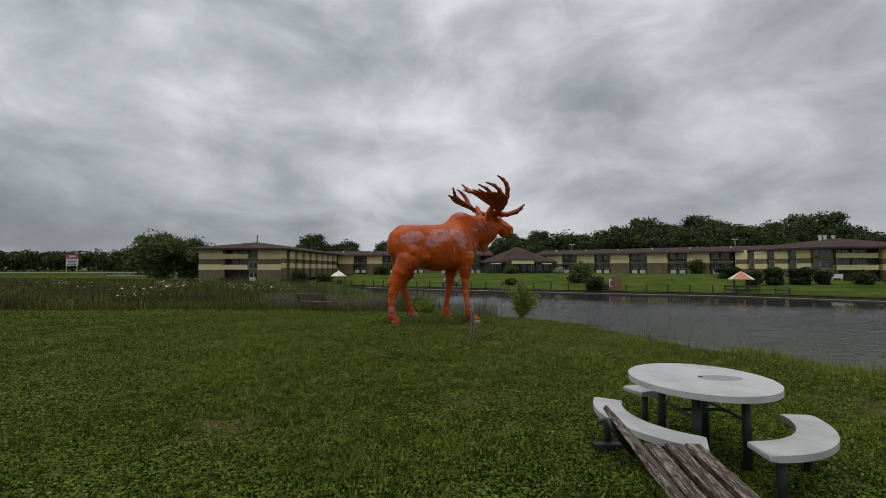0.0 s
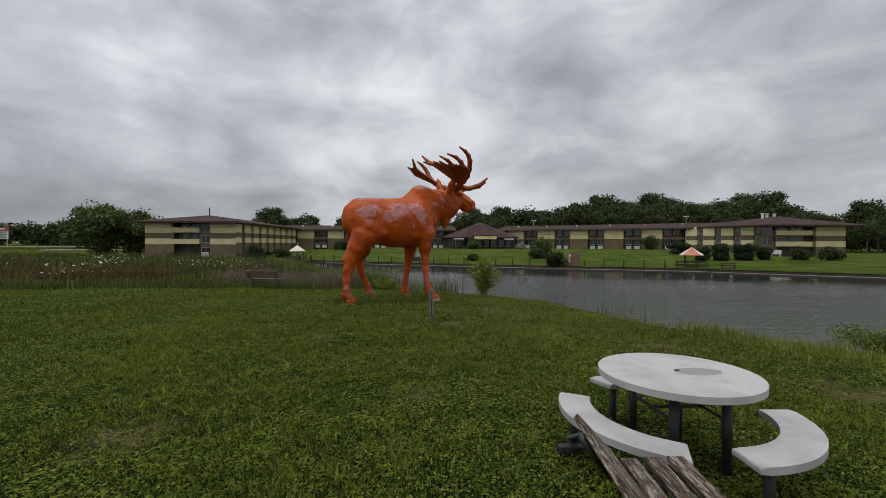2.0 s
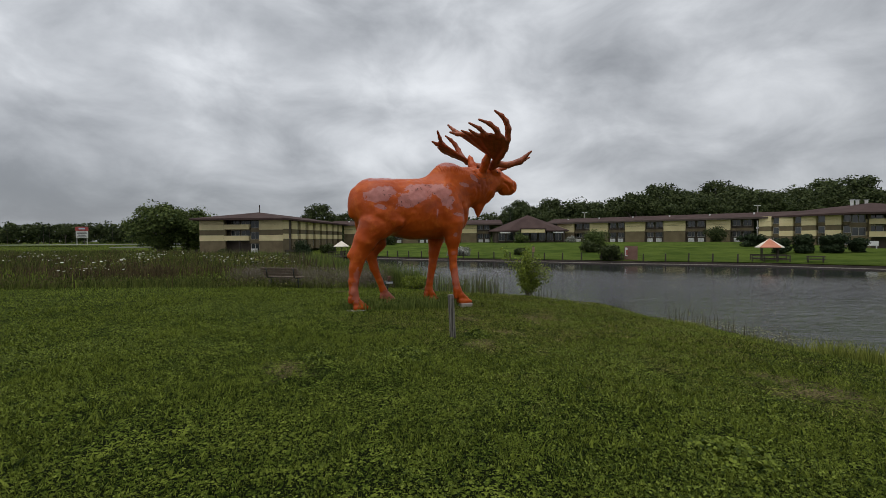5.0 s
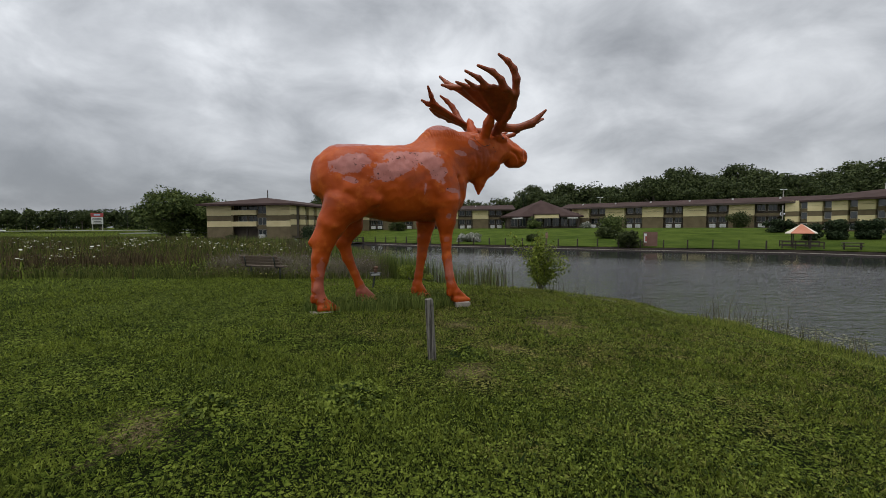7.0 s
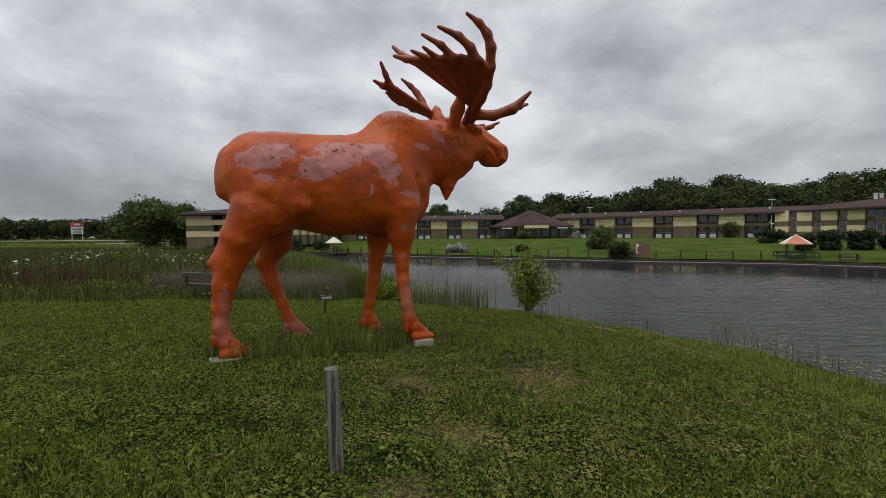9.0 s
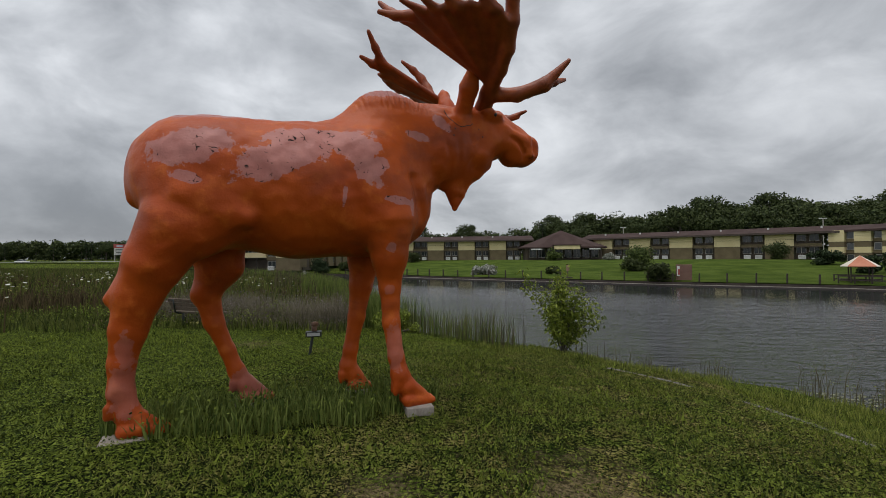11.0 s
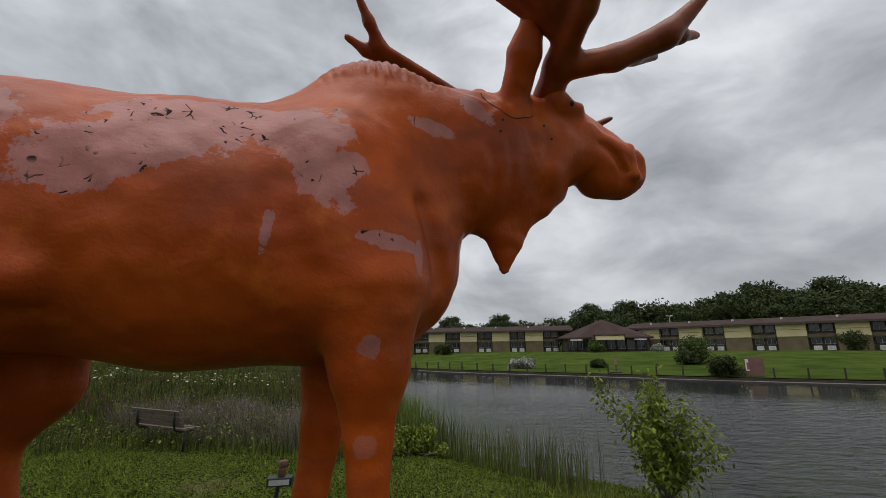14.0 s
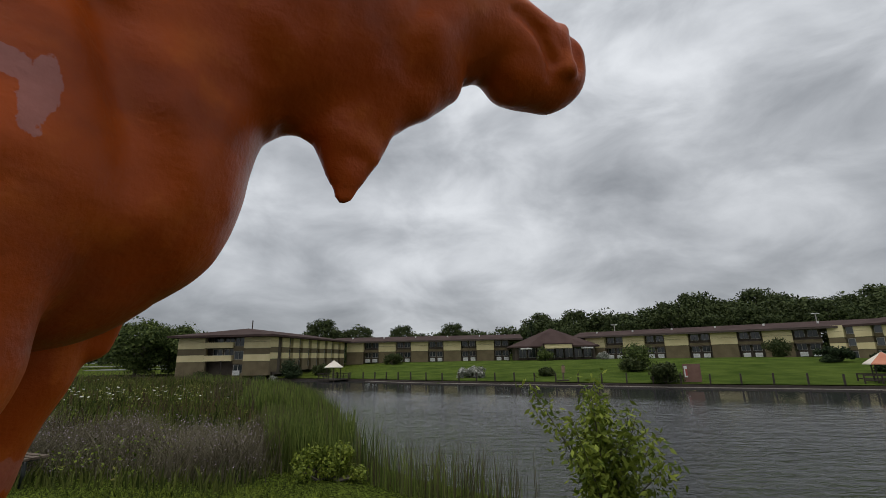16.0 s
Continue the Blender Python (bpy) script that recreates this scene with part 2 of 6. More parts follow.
def ground_mat():
    k = Nodes("lawn_soil")
    co = k.coord()
    big, mid, fine = k.noise(co, 0.16, 4), k.noise(co, 1.1, 5, 0.6), k.noise(co, 24.0, 8, 0.80)
    tuft, spread = k.noise(co, 5.5, 6, 0.72), k.noise(co, 2.1, 6, 0.68)
    # small leaves: one tone for each cell, shade in the gaps painted near-black
    wob = k.n.new("ShaderNodeVectorMath")
    wob.operation = "ADD"
    nz = k.n.new("ShaderNodeTexNoise")
    nz.inputs["Scale"].default_value = 30.0
    k.l.new(co, nz.inputs["Vector"])
    sc = k.n.new("ShaderNodeVectorMath")
    sc.operation = "SCALE"
    sc.inputs["Scale"].default_value = 0.03
    k.l.new(nz.outputs["Color"], sc.inputs[0])
    k.l.new(co, wob.inputs[0]), k.l.new(sc.outputs[0], wob.inputs[1])
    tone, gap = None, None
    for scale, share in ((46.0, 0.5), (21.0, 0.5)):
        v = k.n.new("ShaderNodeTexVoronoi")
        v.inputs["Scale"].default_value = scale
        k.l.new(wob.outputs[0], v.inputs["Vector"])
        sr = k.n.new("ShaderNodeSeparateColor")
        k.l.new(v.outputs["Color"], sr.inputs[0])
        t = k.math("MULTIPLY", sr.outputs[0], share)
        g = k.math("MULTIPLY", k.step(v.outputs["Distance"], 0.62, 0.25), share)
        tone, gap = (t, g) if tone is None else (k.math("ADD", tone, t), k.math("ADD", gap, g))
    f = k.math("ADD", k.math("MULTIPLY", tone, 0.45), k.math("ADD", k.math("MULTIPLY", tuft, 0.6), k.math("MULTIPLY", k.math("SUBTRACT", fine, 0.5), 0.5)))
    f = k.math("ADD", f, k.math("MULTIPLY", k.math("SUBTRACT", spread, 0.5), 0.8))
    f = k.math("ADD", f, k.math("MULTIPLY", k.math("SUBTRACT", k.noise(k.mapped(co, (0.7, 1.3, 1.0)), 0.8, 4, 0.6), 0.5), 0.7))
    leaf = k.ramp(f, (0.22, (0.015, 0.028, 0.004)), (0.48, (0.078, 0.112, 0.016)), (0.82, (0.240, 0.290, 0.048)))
    leaf = k.mix(k.math("MULTIPLY", k.step(big, 0.5, 0.66), 0.4), leaf, (0.110, 0.135, 0.020))
    # lusher turf beyond the statue
    yy = k.n.new("ShaderNodeSeparateXYZ")
    k.l.new(co, yy.inputs[0])
    leaf = k.mix(k.math("MULTIPLY", k.step(k.math("ADD", yy.outputs["Y"], k.math("MULTIPLY", mid, 3.0)), 15.5, 19.0), 0.55), leaf, (0.155, 0.205, 0.030))
    # thin, dry turf round the statue and down the bank
    dry = k.mapped(co, (1 / 5.5, 1 / 6.5, 0), (-4.2 / 5.5, -14.0 / 6.5, 0))
    dl = k.n.new("ShaderNodeVectorMath")
    dl.operation = "LENGTH"
    k.l.new(dry, dl.inputs[0])
    thin = k.step(k.math("ADD", dl.outputs["Value"], k.math("MULTIPLY", k.math("SUBTRACT", mid, 0.5), 1.6)), 1.15, 0.45)
    straw = k.ramp(f, (0.25, (0.034, 0.034, 0.008)), (0.50, (0.150, 0.135, 0.036)), (0.85, (0.36, 0.300, 0.115)))
    leaf = k.mix(k.math("MULTIPLY", thin, k.step(spread, 0.40, 0.60)), leaf, straw)
    # worn earth before the statue and by the table
    bare = None
    for (cx, cy, r) in ((2.9, 13.0, 1.15), (1.35, 12.7, 0.6), (2.0, 11.2, 0.6), (1.5, 10.2, 0.6), (6.6, 5.2, 1.4), (5.6, 8.4, 1.0), (-3.0, 18.6, 0.8), (-2.2, 4.2, 0.7), (0.6, 5.2, 0.5), (-1.2, 8.4, 0.6)):
        sh = k.mapped(co, (1 / r, 1 / r, 0), (-cx / r, -cy / r, 0))
        ln = k.n.new("ShaderNodeVectorMath")
        ln.operation = "LENGTH"
        k.l.new(sh, ln.inputs[0])
        d = k.math("SUBTRACT", 1.0, ln.outputs["Value"])
        bare = d if bare is None else k.math("MAXIMUM", bare, d)
    bare = k.math("ADD", bare, k.math("MULTIPLY", k.math("SUBTRACT", k.noise(co, 2.6, 8, 0.72), 0.5), 3.0))
    b = k.math("MULTIPLY", k.step(bare, 0.15, 1.1), 0.85)
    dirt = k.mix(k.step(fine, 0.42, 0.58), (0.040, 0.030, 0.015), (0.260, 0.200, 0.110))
    # near-black stands for shade between leaves; dirt where the turf is worn
    shade_and_dirt = k.mix(b, (0.007, 0.010, 0.003), dirt)
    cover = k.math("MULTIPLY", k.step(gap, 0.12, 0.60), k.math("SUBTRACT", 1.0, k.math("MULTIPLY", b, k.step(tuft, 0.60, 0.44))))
    green = k.mix(cover, shade_and_dirt, leaf)
    sp = k.n.new("ShaderNodeSeparateXYZ")
    k.l.new(co, sp.inputs[0])
    far = k.math("MULTIPLY", k.step(k.math("ADD", sp.outputs["Y"], k.math("MULTIPLY", sp.outputs["X"], 0.45)), 68.0, 76.0), k.step(sp.outputs["X"], -30.0, -14.0))
    lush = k.mix(k.step(k.math("ADD", k.math("MULTIPLY", fine, 0.4), k.math("MULTIPLY", k.noise(co, 0.22, 5, 0.65), 0.6)), 0.36, 0.62), (0.036, 0.062, 0.010), (0.092, 0.128, 0.024))
    k.bump(k.math("ADD", k.math("MULTIPLY", gap, 0.7), k.math("MULTIPLY", tuft, 1.2)), 0.9, 0.04)
    return k.done(k.mix(far, green, lush), 1.0, 0.0, 0.02)


def water_mat():
    k = Nodes("pond_water")
    co = k.coord()
    a = k.noise(k.mapped(co, (0.45, 1.2, 1.0)), 1.7, 3, 0.5, 0.7)
    b = k.noise(k.mapped(co, (0.6, 1.3, 1.0), (3, 8, 0)), 5.5, 3, 0.6, 0.4)
    c = k.noise(k.mapped(co, (0.7, 1.6, 1.0)), 0.07, 3)
    # wind shadow under the far bank
    sp = k.n.new("ShaderNodeSeparateXYZ")
    k.l.new(co, sp.inputs[0])
    off = k.math("SUBTRACT", k.math("SUBTRACT", 76.0, k.math("MULTIPLY", sp.outputs["X"], 0.45)), sp.outputs["Y"])
    lee = k.math("ADD", k.math("MULTIPLY", k.step(off, 13.0, 50.0), 0.97), 0.025)
    h = k.math("MULTIPLY", k.math("ADD", a, k.math("MULTIPLY", b, 0.30)), k.math("MULTIPLY", lee, k.math("ADD", k.math("MULTIPLY", c, 1.2), 0.35)))
    k.bump(h, 1.0, 0.24)
    k.bsdf.inputs["IOR"].default_value = 1.33
    return k.done((0.038, 0.040, 0.040), 0.03, 0.0, 0.5)


def wood_mat(name, dark, light, along="x", rough=0.85, flake=0.0):
    """Grained wood; with flake, the grey surface has come off in short slivers."""
    k = Nodes(name)
    co = k.coord()
    s = {"x": (1.2, 26, 26), "y": (26, 1.2, 26), "z": (26, 26, 1.2)}[along]
    g = k.noise(k.mapped(co, s), 1.4, 5, 0.65, 0.6)
    m = k.noise(co, 5.0, 3)
    col = k.mix(k.step(g, 0.36, 0.62), dark, light)
    col = k.mix(k.math("MULTIPLY", k.step(m, 0.55, 0.7), 0.5), col, dark)
    h = g
    if flake:
        s2 = tuple(60.0 if v > 2 else 9.0 for v in s)
        fl = k.step(k.noise(k.mapped(co, s2), 1.0, 6, 0.7, 0.3), 0.47, 0.53)
        col = k.mix(k.math("MULTIPLY", fl, flake), col, tuple(0.35 * v for v in dark))
        col = k.mix(k.math("MULTIPLY", k.step(k.noise(k.mapped(co, s2, (3, 1, 7)), 1.3, 4, 0.6), 0.56, 0.62), 0.6), col, (0.16, 0.075, 0.040))
        h = k.math("SUBTRACT", g, k.math("MULTIPLY", fl, 0.6))
    k.bump(h, 0.7, 0.012)
    return k.done(col, rough, 0.0, 0.25)


ORANGE = moose_paint("orange_statue_paint", (0.46, 0.080, 0.008))
ANTLER = moose_paint("antler_shaded_orange_brown", None, True)
GROUND = ground_mat()
WATER = water_mat()
# grass: dark tone lowered to put shade among the blades into the colour
GRASS = leafy("grass_blades", (0.013, 0.026, 0.003), (0.200, 0.245, 0.034), 0.7, 0.2, 6.5)
CLOVER = leafy("clover_leaves", (0.014, 0.030, 0.004), (0.200, 0.250, 0.038), 0.65, 0.2, 5.0)
WEED = leafy("tall_weeds", (0.024, 0.038, 0.008), (0.135, 0.150, 0.036), 0.7, 0.25)
DRYWEED = leafy("dry_brown_weeds", (0.038, 0.028, 0.015), (0.125, 0.092, 0.046), 0.8, 0.15)
KNAP = leafy("grey_green_brush", (0.075, 0.066, 0.040), (0.200, 0.175, 0.120), 0.8, 0.15)
KNAPFLOWER = leafy("pale_violet_flowers", (0.22, 0.17, 0.21), (0.36, 0.29, 0.34), 0.8, 0.1)
REED = leafy("green_reeds", (0.050, 0.082, 0.015), (0.205, 0.245, 0.060), 0.6, 0.2)
DRYREED = leafy("brown_reeds", (0.060, 0.050, 0.028), (0.135, 0.120, 0.062), 0.8, 0.15)
BANKGRASS = leafy("yellow_bank_grass", (0.110, 0.130, 0.022), (0.360, 0.335, 0.110), 0.7, 0.25)
UMBEL = leafy("white_flower_heads", (0.42, 0.43, 0.34), (0.66, 0.66, 0.58), 0.8, 0.2)
LEAF = leafy("sapling_leaves", (0.060, 0.095, 0.012), (0.265, 0.310, 0.050), 0.45, 0.3)
WOODLEAF = leafy("woodland_leaves", (0.018, 0.030, 0.010), (0.078, 0.098, 0.034), 0.7, 0.1)
TREELEAF = leafy("shade_tree_leaves", (0.030, 0.050, 0.014), (0.110, 0.140, 0.038), 0.7, 0.12)
PINELEAF = leafy("pine_needles", (0.012, 0.023, 0.010), (0.040, 0.058, 0.024), 0.7, 0.05)
BUSHLEAF = leafy("bush_leaves", (0.022, 0.034, 0.012), (0.070, 0.085, 0.028), 0.7, 0.1)
BARK = plain("grey_bark", (0.06, 0.05, 0.04), (0.14, 0.12, 0.10), 2.0, 0.9, 0.6)

from mathutils import noise as mnoise


# ---- mesh helpers ----
def mesh_of(name, verts, faces, mats, smooth=False, index=None):
    me = bpy.data.meshes.new(name)
    me.from_pydata(verts, [], faces)
    for m in (mats if isinstance(mats, (list, tuple)) else [mats]):
        me.materials.append(m)
    if index is not None:
        me.polygons.foreach_set("material_index", np.asarray(index, dtype=np.int32))
    me.polygons.foreach_set("use_smooth", np.full(len(me.polygons), smooth))
    me.update()
    return me


def part(name, bm, material, parent=None, label="", smooth=False):
    me = bpy.data.meshes.new(name)
    bm.to_mesh(me)
    bm.free()
    for m in (material if isinstance(material, (list, tuple)) else [material]):
        me.materials.append(m)
    me.polygons.foreach_set("use_smooth", np.full(len(me.polygons), smooth))
    ob = new(name, me)
    ob.parent = parent
    if label:
        tagged(ob, label)
    return ob


def box(bm, size, m=Matrix(), bevel=0.0):
    r = bmesh.ops.create_cube(bm, size=1.0, matrix=m @ Matrix.Diagonal((*size, 1)))
    if bevel:
        es = {e for v in r["verts"] for e in v.link_edges}
        bmesh.ops.bevel(bm, geom=list(es), offset=bevel, segments=2, affect="EDGES", profile=0.6)
    return bm


def boxes(*items):
    """One bmesh of boxes: (size, centre[, bevel[, rotation z degrees]])."""
    bm = bmesh.new()
    for it in items:
        size, c = it[0], it[1]
        box(bm, size, pose(*c, 0, 0, it[3] if len(it) > 3 else 0), it[2] if len(it) > 2 else 0.0)
    return bm


def rod(bm, a, b, ra, rb=None, seg=8):
    a, b = Vector(a), Vector(b)
    d = b - a
    m = Matrix.Translation((a + b) / 2) @ d.to_track_quat("Z", "Y").to_matrix().to_4x4()
    bmesh.ops.create_cone(bm, cap_ends=True, segments=seg, radius1=ra, radius2=ra if rb is None else rb, depth=d.length, matrix=m)
    return bm


# ---- the statue: rounded limbs melted into one skin ----
def skin(prims, lo, hi, h, k):
    """A skin round rounded cones and three-cornered plates, as verts and quads."""
    lo, hi = np.array(lo, np.float32), np.array(hi, np.float32)
    dim = np.ceil((hi - lo) / h).astype(int) + 1
    D = np.full(dim, 0.6, np.float32)
    ax = [lo[i] + h * np.arange(dim[i], dtype=np.float32) for i in range(3)]
    for pr in prims:
        pts = np.array(pr[1], np.float32)
        rad = np.array(pr[2], np.float32)
        sy = pr[3] if len(pr) > 3 else 1.0
        kk = pr[4] if len(pr) > 4 else k
        m = rad.max() * max(1.0, sy) + kk + 0.06
        i0 = np.clip(np.floor((pts.min(0) - m - lo) / h).astype(int), 0, dim - 1)
        i1 = np.clip(np.ceil((pts.max(0) + m - lo) / h).astype(int) + 1, 1, dim)
        sl = tuple(slice(a, b) for a, b in zip(i0, i1))
        X, Y, Z = np.meshgrid(ax[0][sl[0]], ax[1][sl[1]], ax[2][sl[2]], indexing="ij")
        P = np.stack((X, Y, Z), -1)
        if pr[0] == "c":
            a, b = pts
            S = np.array((1, 1 / sy, 1), np.float32)
            pa, ba = (P - a) * S, (b - a) * S
            t = np.clip((pa @ ba) / max(float(ba @ ba), 1e-9), 0, 1)
            q = pa - t[..., None] * ba
            d = np.sqrt((q * q).sum(-1)) - (rad[0] + (rad[1] - rad[0]) * t)
            d = d * min(1.0, sy) if sy < 1 else d
        else:
            a, b, c = pts
            nrm = np.cross(b - a, c - a)
            nrm /= np.linalg.norm(nrm)
            pl = np.abs((P - a) @ nrm)
            e2, inside = None, None
            for u, v in ((a, b), (b, c), (c, a)):
                w = P - u
                uv = v - u
                t = np.clip((w @ uv) / (uv @ uv), 0, 1)
                q = w - t[..., None] * uv
                q2 = (q * q).sum(-1)
                s = w @ np.cross(nrm, uv) >= 0
                e2 = q2 if e2 is None else np.minimum(e2, q2)
                inside = s if inside is None else inside & s
            d = np.where(inside, pl, np.sqrt(e2)) - rad[0]
        old = D[sl]
        if len(pr) > 5:                                   # carve
            hh = np.clip(0.5 - 0.5 * (old + d) / kk, 0, 1)
            D[sl] = old * (1 - hh) - d * hh + kk * hh * (1 - hh)
        else:
            hh = np.clip(0.5 + 0.5 * (old - d) / kk, 0, 1)
            D[sl] = old * (1 - hh) + d * hh - kk * hh * (1 - hh)
    neg = D < 0
    cells = np.zeros(dim - 1, np.int8)
    for dx in (0, 1):
        for dy in (0, 1):
            for dz in (0, 1):
                cells += neg[dx:dim[0] - 1 + dx, dy:dim[1] - 1 + dy, dz:dim[2] - 1 + dz]
    act = np.argwhere((cells > 0) & (cells < 8))
    ident = np.full(dim - 1, -1, np.int64)
    ident[tuple(act.T)] = np.arange(len(act))
    acc, cnt = np.zeros((len(act), 3)), np.zeros(len(act))
    corners = [(x, y, z) for x in (0, 1) for y in (0, 1) for z in (0, 1)]
    for i, c0 in enumerate(corners):
        for c1 in corners[i + 1:]:
            if sum(abs(p - q) for p, q in zip(c0, c1)) != 1:
                continue
            v0, v1 = D[tuple((act + c0).T)], D[tuple((act + c1).T)]
            cross = (v0 < 0) != (v1 < 0)
            t = np.where(cross, v0 / np.where(cross, v0 - v1, 1), 0)
            p = np.array(c0) + t[:, None] * (np.array(c1) - np.array(c0))
            acc += p * cross[:, None]
            cnt += cross
    verts = lo + h * (act + acc / cnt[:, None])
    quads = []
    for a in range(3):
        b, c = (a + 1) % 3, (a + 2) % 3
        s0 = [slice(None)] * 3
        s1 = [slice(None)] * 3
        s0[a], s1[a] = slice(0, dim[a] - 1), slice(1, dim[a])
        n0, n1 = neg[tuple(s0)], neg[tuple(s1)]
        for flip, hit in ((False, n0 & ~n1), (True, ~n0 & n1)):
            e = np.argwhere(hit)
            e = e[(e[:, b] > 0) & (e[:, c] > 0) & (e[:, b] < dim[b] - 1) & (e[:, c] < dim[c] - 1)]
            ring = []
            for ob_, oc in ((-1, -1), (0, -1), (0, 0), (-1, 0)):
                q = e.copy()
                q[:, b] += ob_
                q[:, c] += oc
                ring.append(ident[tuple(q.T)])
            ring = np.stack(ring, 1)
            quads.append(ring[:, ::-1] if flip else ring)
    return verts, np.concatenate(quads)


def cone(a, b, ra, rb, sy=1.0, k=0.12):
    return ("c", (a, b), (ra, rb), sy, k)


def chain(pts, sy=1.0, k=0.10):
    return [cone(p[:3], q[:3], p[3], q[3], sy, k) for p, q in zip(pts, pts[1:])]


def moose_prims():
    p = []
    # trunk
    p += chain([(-1.33, 0, 2.70, 0.57), (-0.85, 0, 2.66, 0.69), (-0.20, 0, 2.62, 0.765), (0.52, 0, 2.62, 0.80)], 0.83, 0.16)
    p += [cone((-1.28, 0, 2.88), (-0.6, 0, 2.86), 0.51, 0.50, 0.80, 0.12)]
    p += [cone((0.45, 0, 3.06), (0.88, 0, 3.40), 0.46, 0.545, 0.66, 0.22)]
    p += [cone((0.80, 0, 2.45), (0.99, 0, 2.52), 0.54, 0.49, 0.92, 0.16), cone((0.95, 0, 2.22), (1.06, 0, 2.32), 0.33, 0.33, 0.9, 0.12)]
    # neck, head, muzzle, bell
    p += [cone((1.0, 0, 3.16), (1.60, 0, 3.30), 0.60, 0.51, 0.70, 0.18)]
    p += [cone((1.60, 0, 3.31), (2.00, 0, 3.42), 0.50, 0.41, 0.68, 0.12)]
    p += [cone((2.00, 0, 3.22), (2.12, 0, 3.18), 0.36, 0.28, 0.70, 0.10)]
    p += chain([(2.12, 0, 3.54, 0.345), (2.45, 0, 3.53, 0.295), (2.76, 0, 3.42, 0.255), (2.95, 0, 3.37, 0.195)], 0.80, 0.08)
    p += [cone((2.70, 0, 3.225), (2.93, 0, 3.25), 0.130, 0.125, 1.15, 0.05)]
    p += [cone((2.98, 0, 3.40), (2.99, 0, 3.32), 0.16, 0.15, 1.15, 0.06)]
    p += [cone((1.92, 0, 2.98), (1.86, 0, 2.72), 0.24, 0.14, 0.62, 0.12), cone((1.86, 0, 2.72), (1.85, 0, 2.46), 0.13, 0.045, 0.7, 0.05)]
    for s in (-1, 1):
        # brow ridge, ear
        p += [cone((2.22, 0.24 * s, 3.76), (2.40, 0.22 * s, 3.72), 0.09, 0.07, 1, 0.07)]
        p += [cone((2.20, 0.27 * s, 3.78), (2.42, 0.23 * s, 3.76), 0.055, 0.035, 1, 0.04)]
        p += chain([(1.88, 0.24 * s, 3.74, 0.11), (1.89, 0.40 * s, 3.98, 0.115), (1.91, 0.55 * s, 4.20, 0.08), (1.93, 0.64 * s, 4.34, 0.02)], 1.0, 0.06)
        # cheek and neck folds
        p += [cone((2.30, 0.15 * s, 3.42), (2.15, 0.16 * s, 3.18), 0.13, 0.11, 1, 0.10)]
        p += [cone((1.90, 0.24 * s, 3.60), (2.02, 0.22 * s, 3.20), 0.07, 0.06, 1, 0.08)]
        # ridge of the cheek, nostril rim, mouth line, nostril
        p += [cone((2.52, 0.19 * s, 3.58), (2.90, 0.17 * s, 3.44), 0.06, 0.05, 1, 0.04)]
        p += [cone((2.93, 0.16 * s, 3.50), (2.95, 0.165 * s, 3.26), 0.045, 0.05, 1, 0.03)]
        for a, b, r in (((2.60, 0.250, 3.47), (2.75, 0.225, 3.39), 0.036), ((2.75, 0.225, 3.39), (2.84, 0.190, 3.28), 0.044), ((2.84, 0.190, 3.28), (2.86, 0.14, 3.10), 0.036)):
            p += [("c", ((a[0], a[1] * s, a[2]), (b[0], b[1] * s, b[2])), (r * 0.85, r), 1.0, 0.014, True)]
        p += [("c", ((3.00, 0.205 * s, 3.47), (3.02, 0.200 * s, 3.31)), (0.050, 0.056), 1.0, 0.012, True)]
        # loose skin of the neck: folds and dents
        for a, b in (((2.10, 0.33, 3.30), (1.96, 0.26, 2.98)), ((1.74, 0.40, 3.46), (1.80, 0.34, 3.06)), ((1.56, 0.41, 3.40), (1.66, 0.36, 3.02))):
            p += [("c", ((a[0], a[1] * s, a[2]), (b[0], b[1] * s, b[2])), (0.014, 0.018), 1.0, 0.05, True)]
        for x, y, z, r in ((1.97, 0.345, 3.62, 0.034), (2.03, 0.345, 3.53, 0.026), (1.95, 0.36, 3.48, 0.030), (2.00, 0.345, 3.38, 0.034), (2.06, 0.335, 3.30, 0.026), (2.00, 0.335, 3.24, 0.030), (2.06, 0.31, 3.16, 0.030), (1.90, 0.355, 3.30, 0.024)):
            p += [("c", ((x, y * s, z), (x + 0.02, y * s, z - 0.04)), (r, r), 1.0, 0.018, True)]
        p += [("c", ((0.46, 0.68 * s, 2.40), (0.55, 0.62 * s, 1.94)), (0.03, 0.055), 1.0, 0.09, True)]
        # shoulder, haunch, flank fold
        p += [cone((0.62, 0.36 * s, 2.95), (0.82, 0.42 * s, 2.30), 0.34, 0.30, 0.8, 0.18)]
        p += [cone((-1.15, 0.28 * s, 2.75), (-1.24, 0.36 * s, 2.20), 0.46, 0.40, 0.72, 0.2)]
        p += [cone((-0.98, 0.48 * s, 2.28), (-0.72, 0.55 * s, 2.22), 0.16, 0.07, 0.9, 0.14)]
        p += [cone((-1.25, 0.55 * s, 2.45), (-1.05, 0.57 * s, 2.46), 0.10, 0.06, 0.8, 0.14)]
        p += [("c", ((0.30, 0.66 * s, 2.95), (0.42, 0.70 * s, 2.05)), (0.03, 0.05), 1.0, 0.16, True)]
        p += [("c", ((-0.72, 0.62 * s, 2.02), (-0.98, 0.56 * s, 1.86)), (0.04, 0.05), 1.0, 0.14, True)]
        p += [("c", ((1.12, 0.46 * s, 2.75), (1.28, 0.40 * s, 2.30)), (0.02, 0.03), 1.0, 0.14, True)]
        p += [("c", ((1.86, 0.37 * s, 3.72), (1.98, 0.33 * s, 3.30)), (0.010, 0.015), 1.0, 0.05, True)]
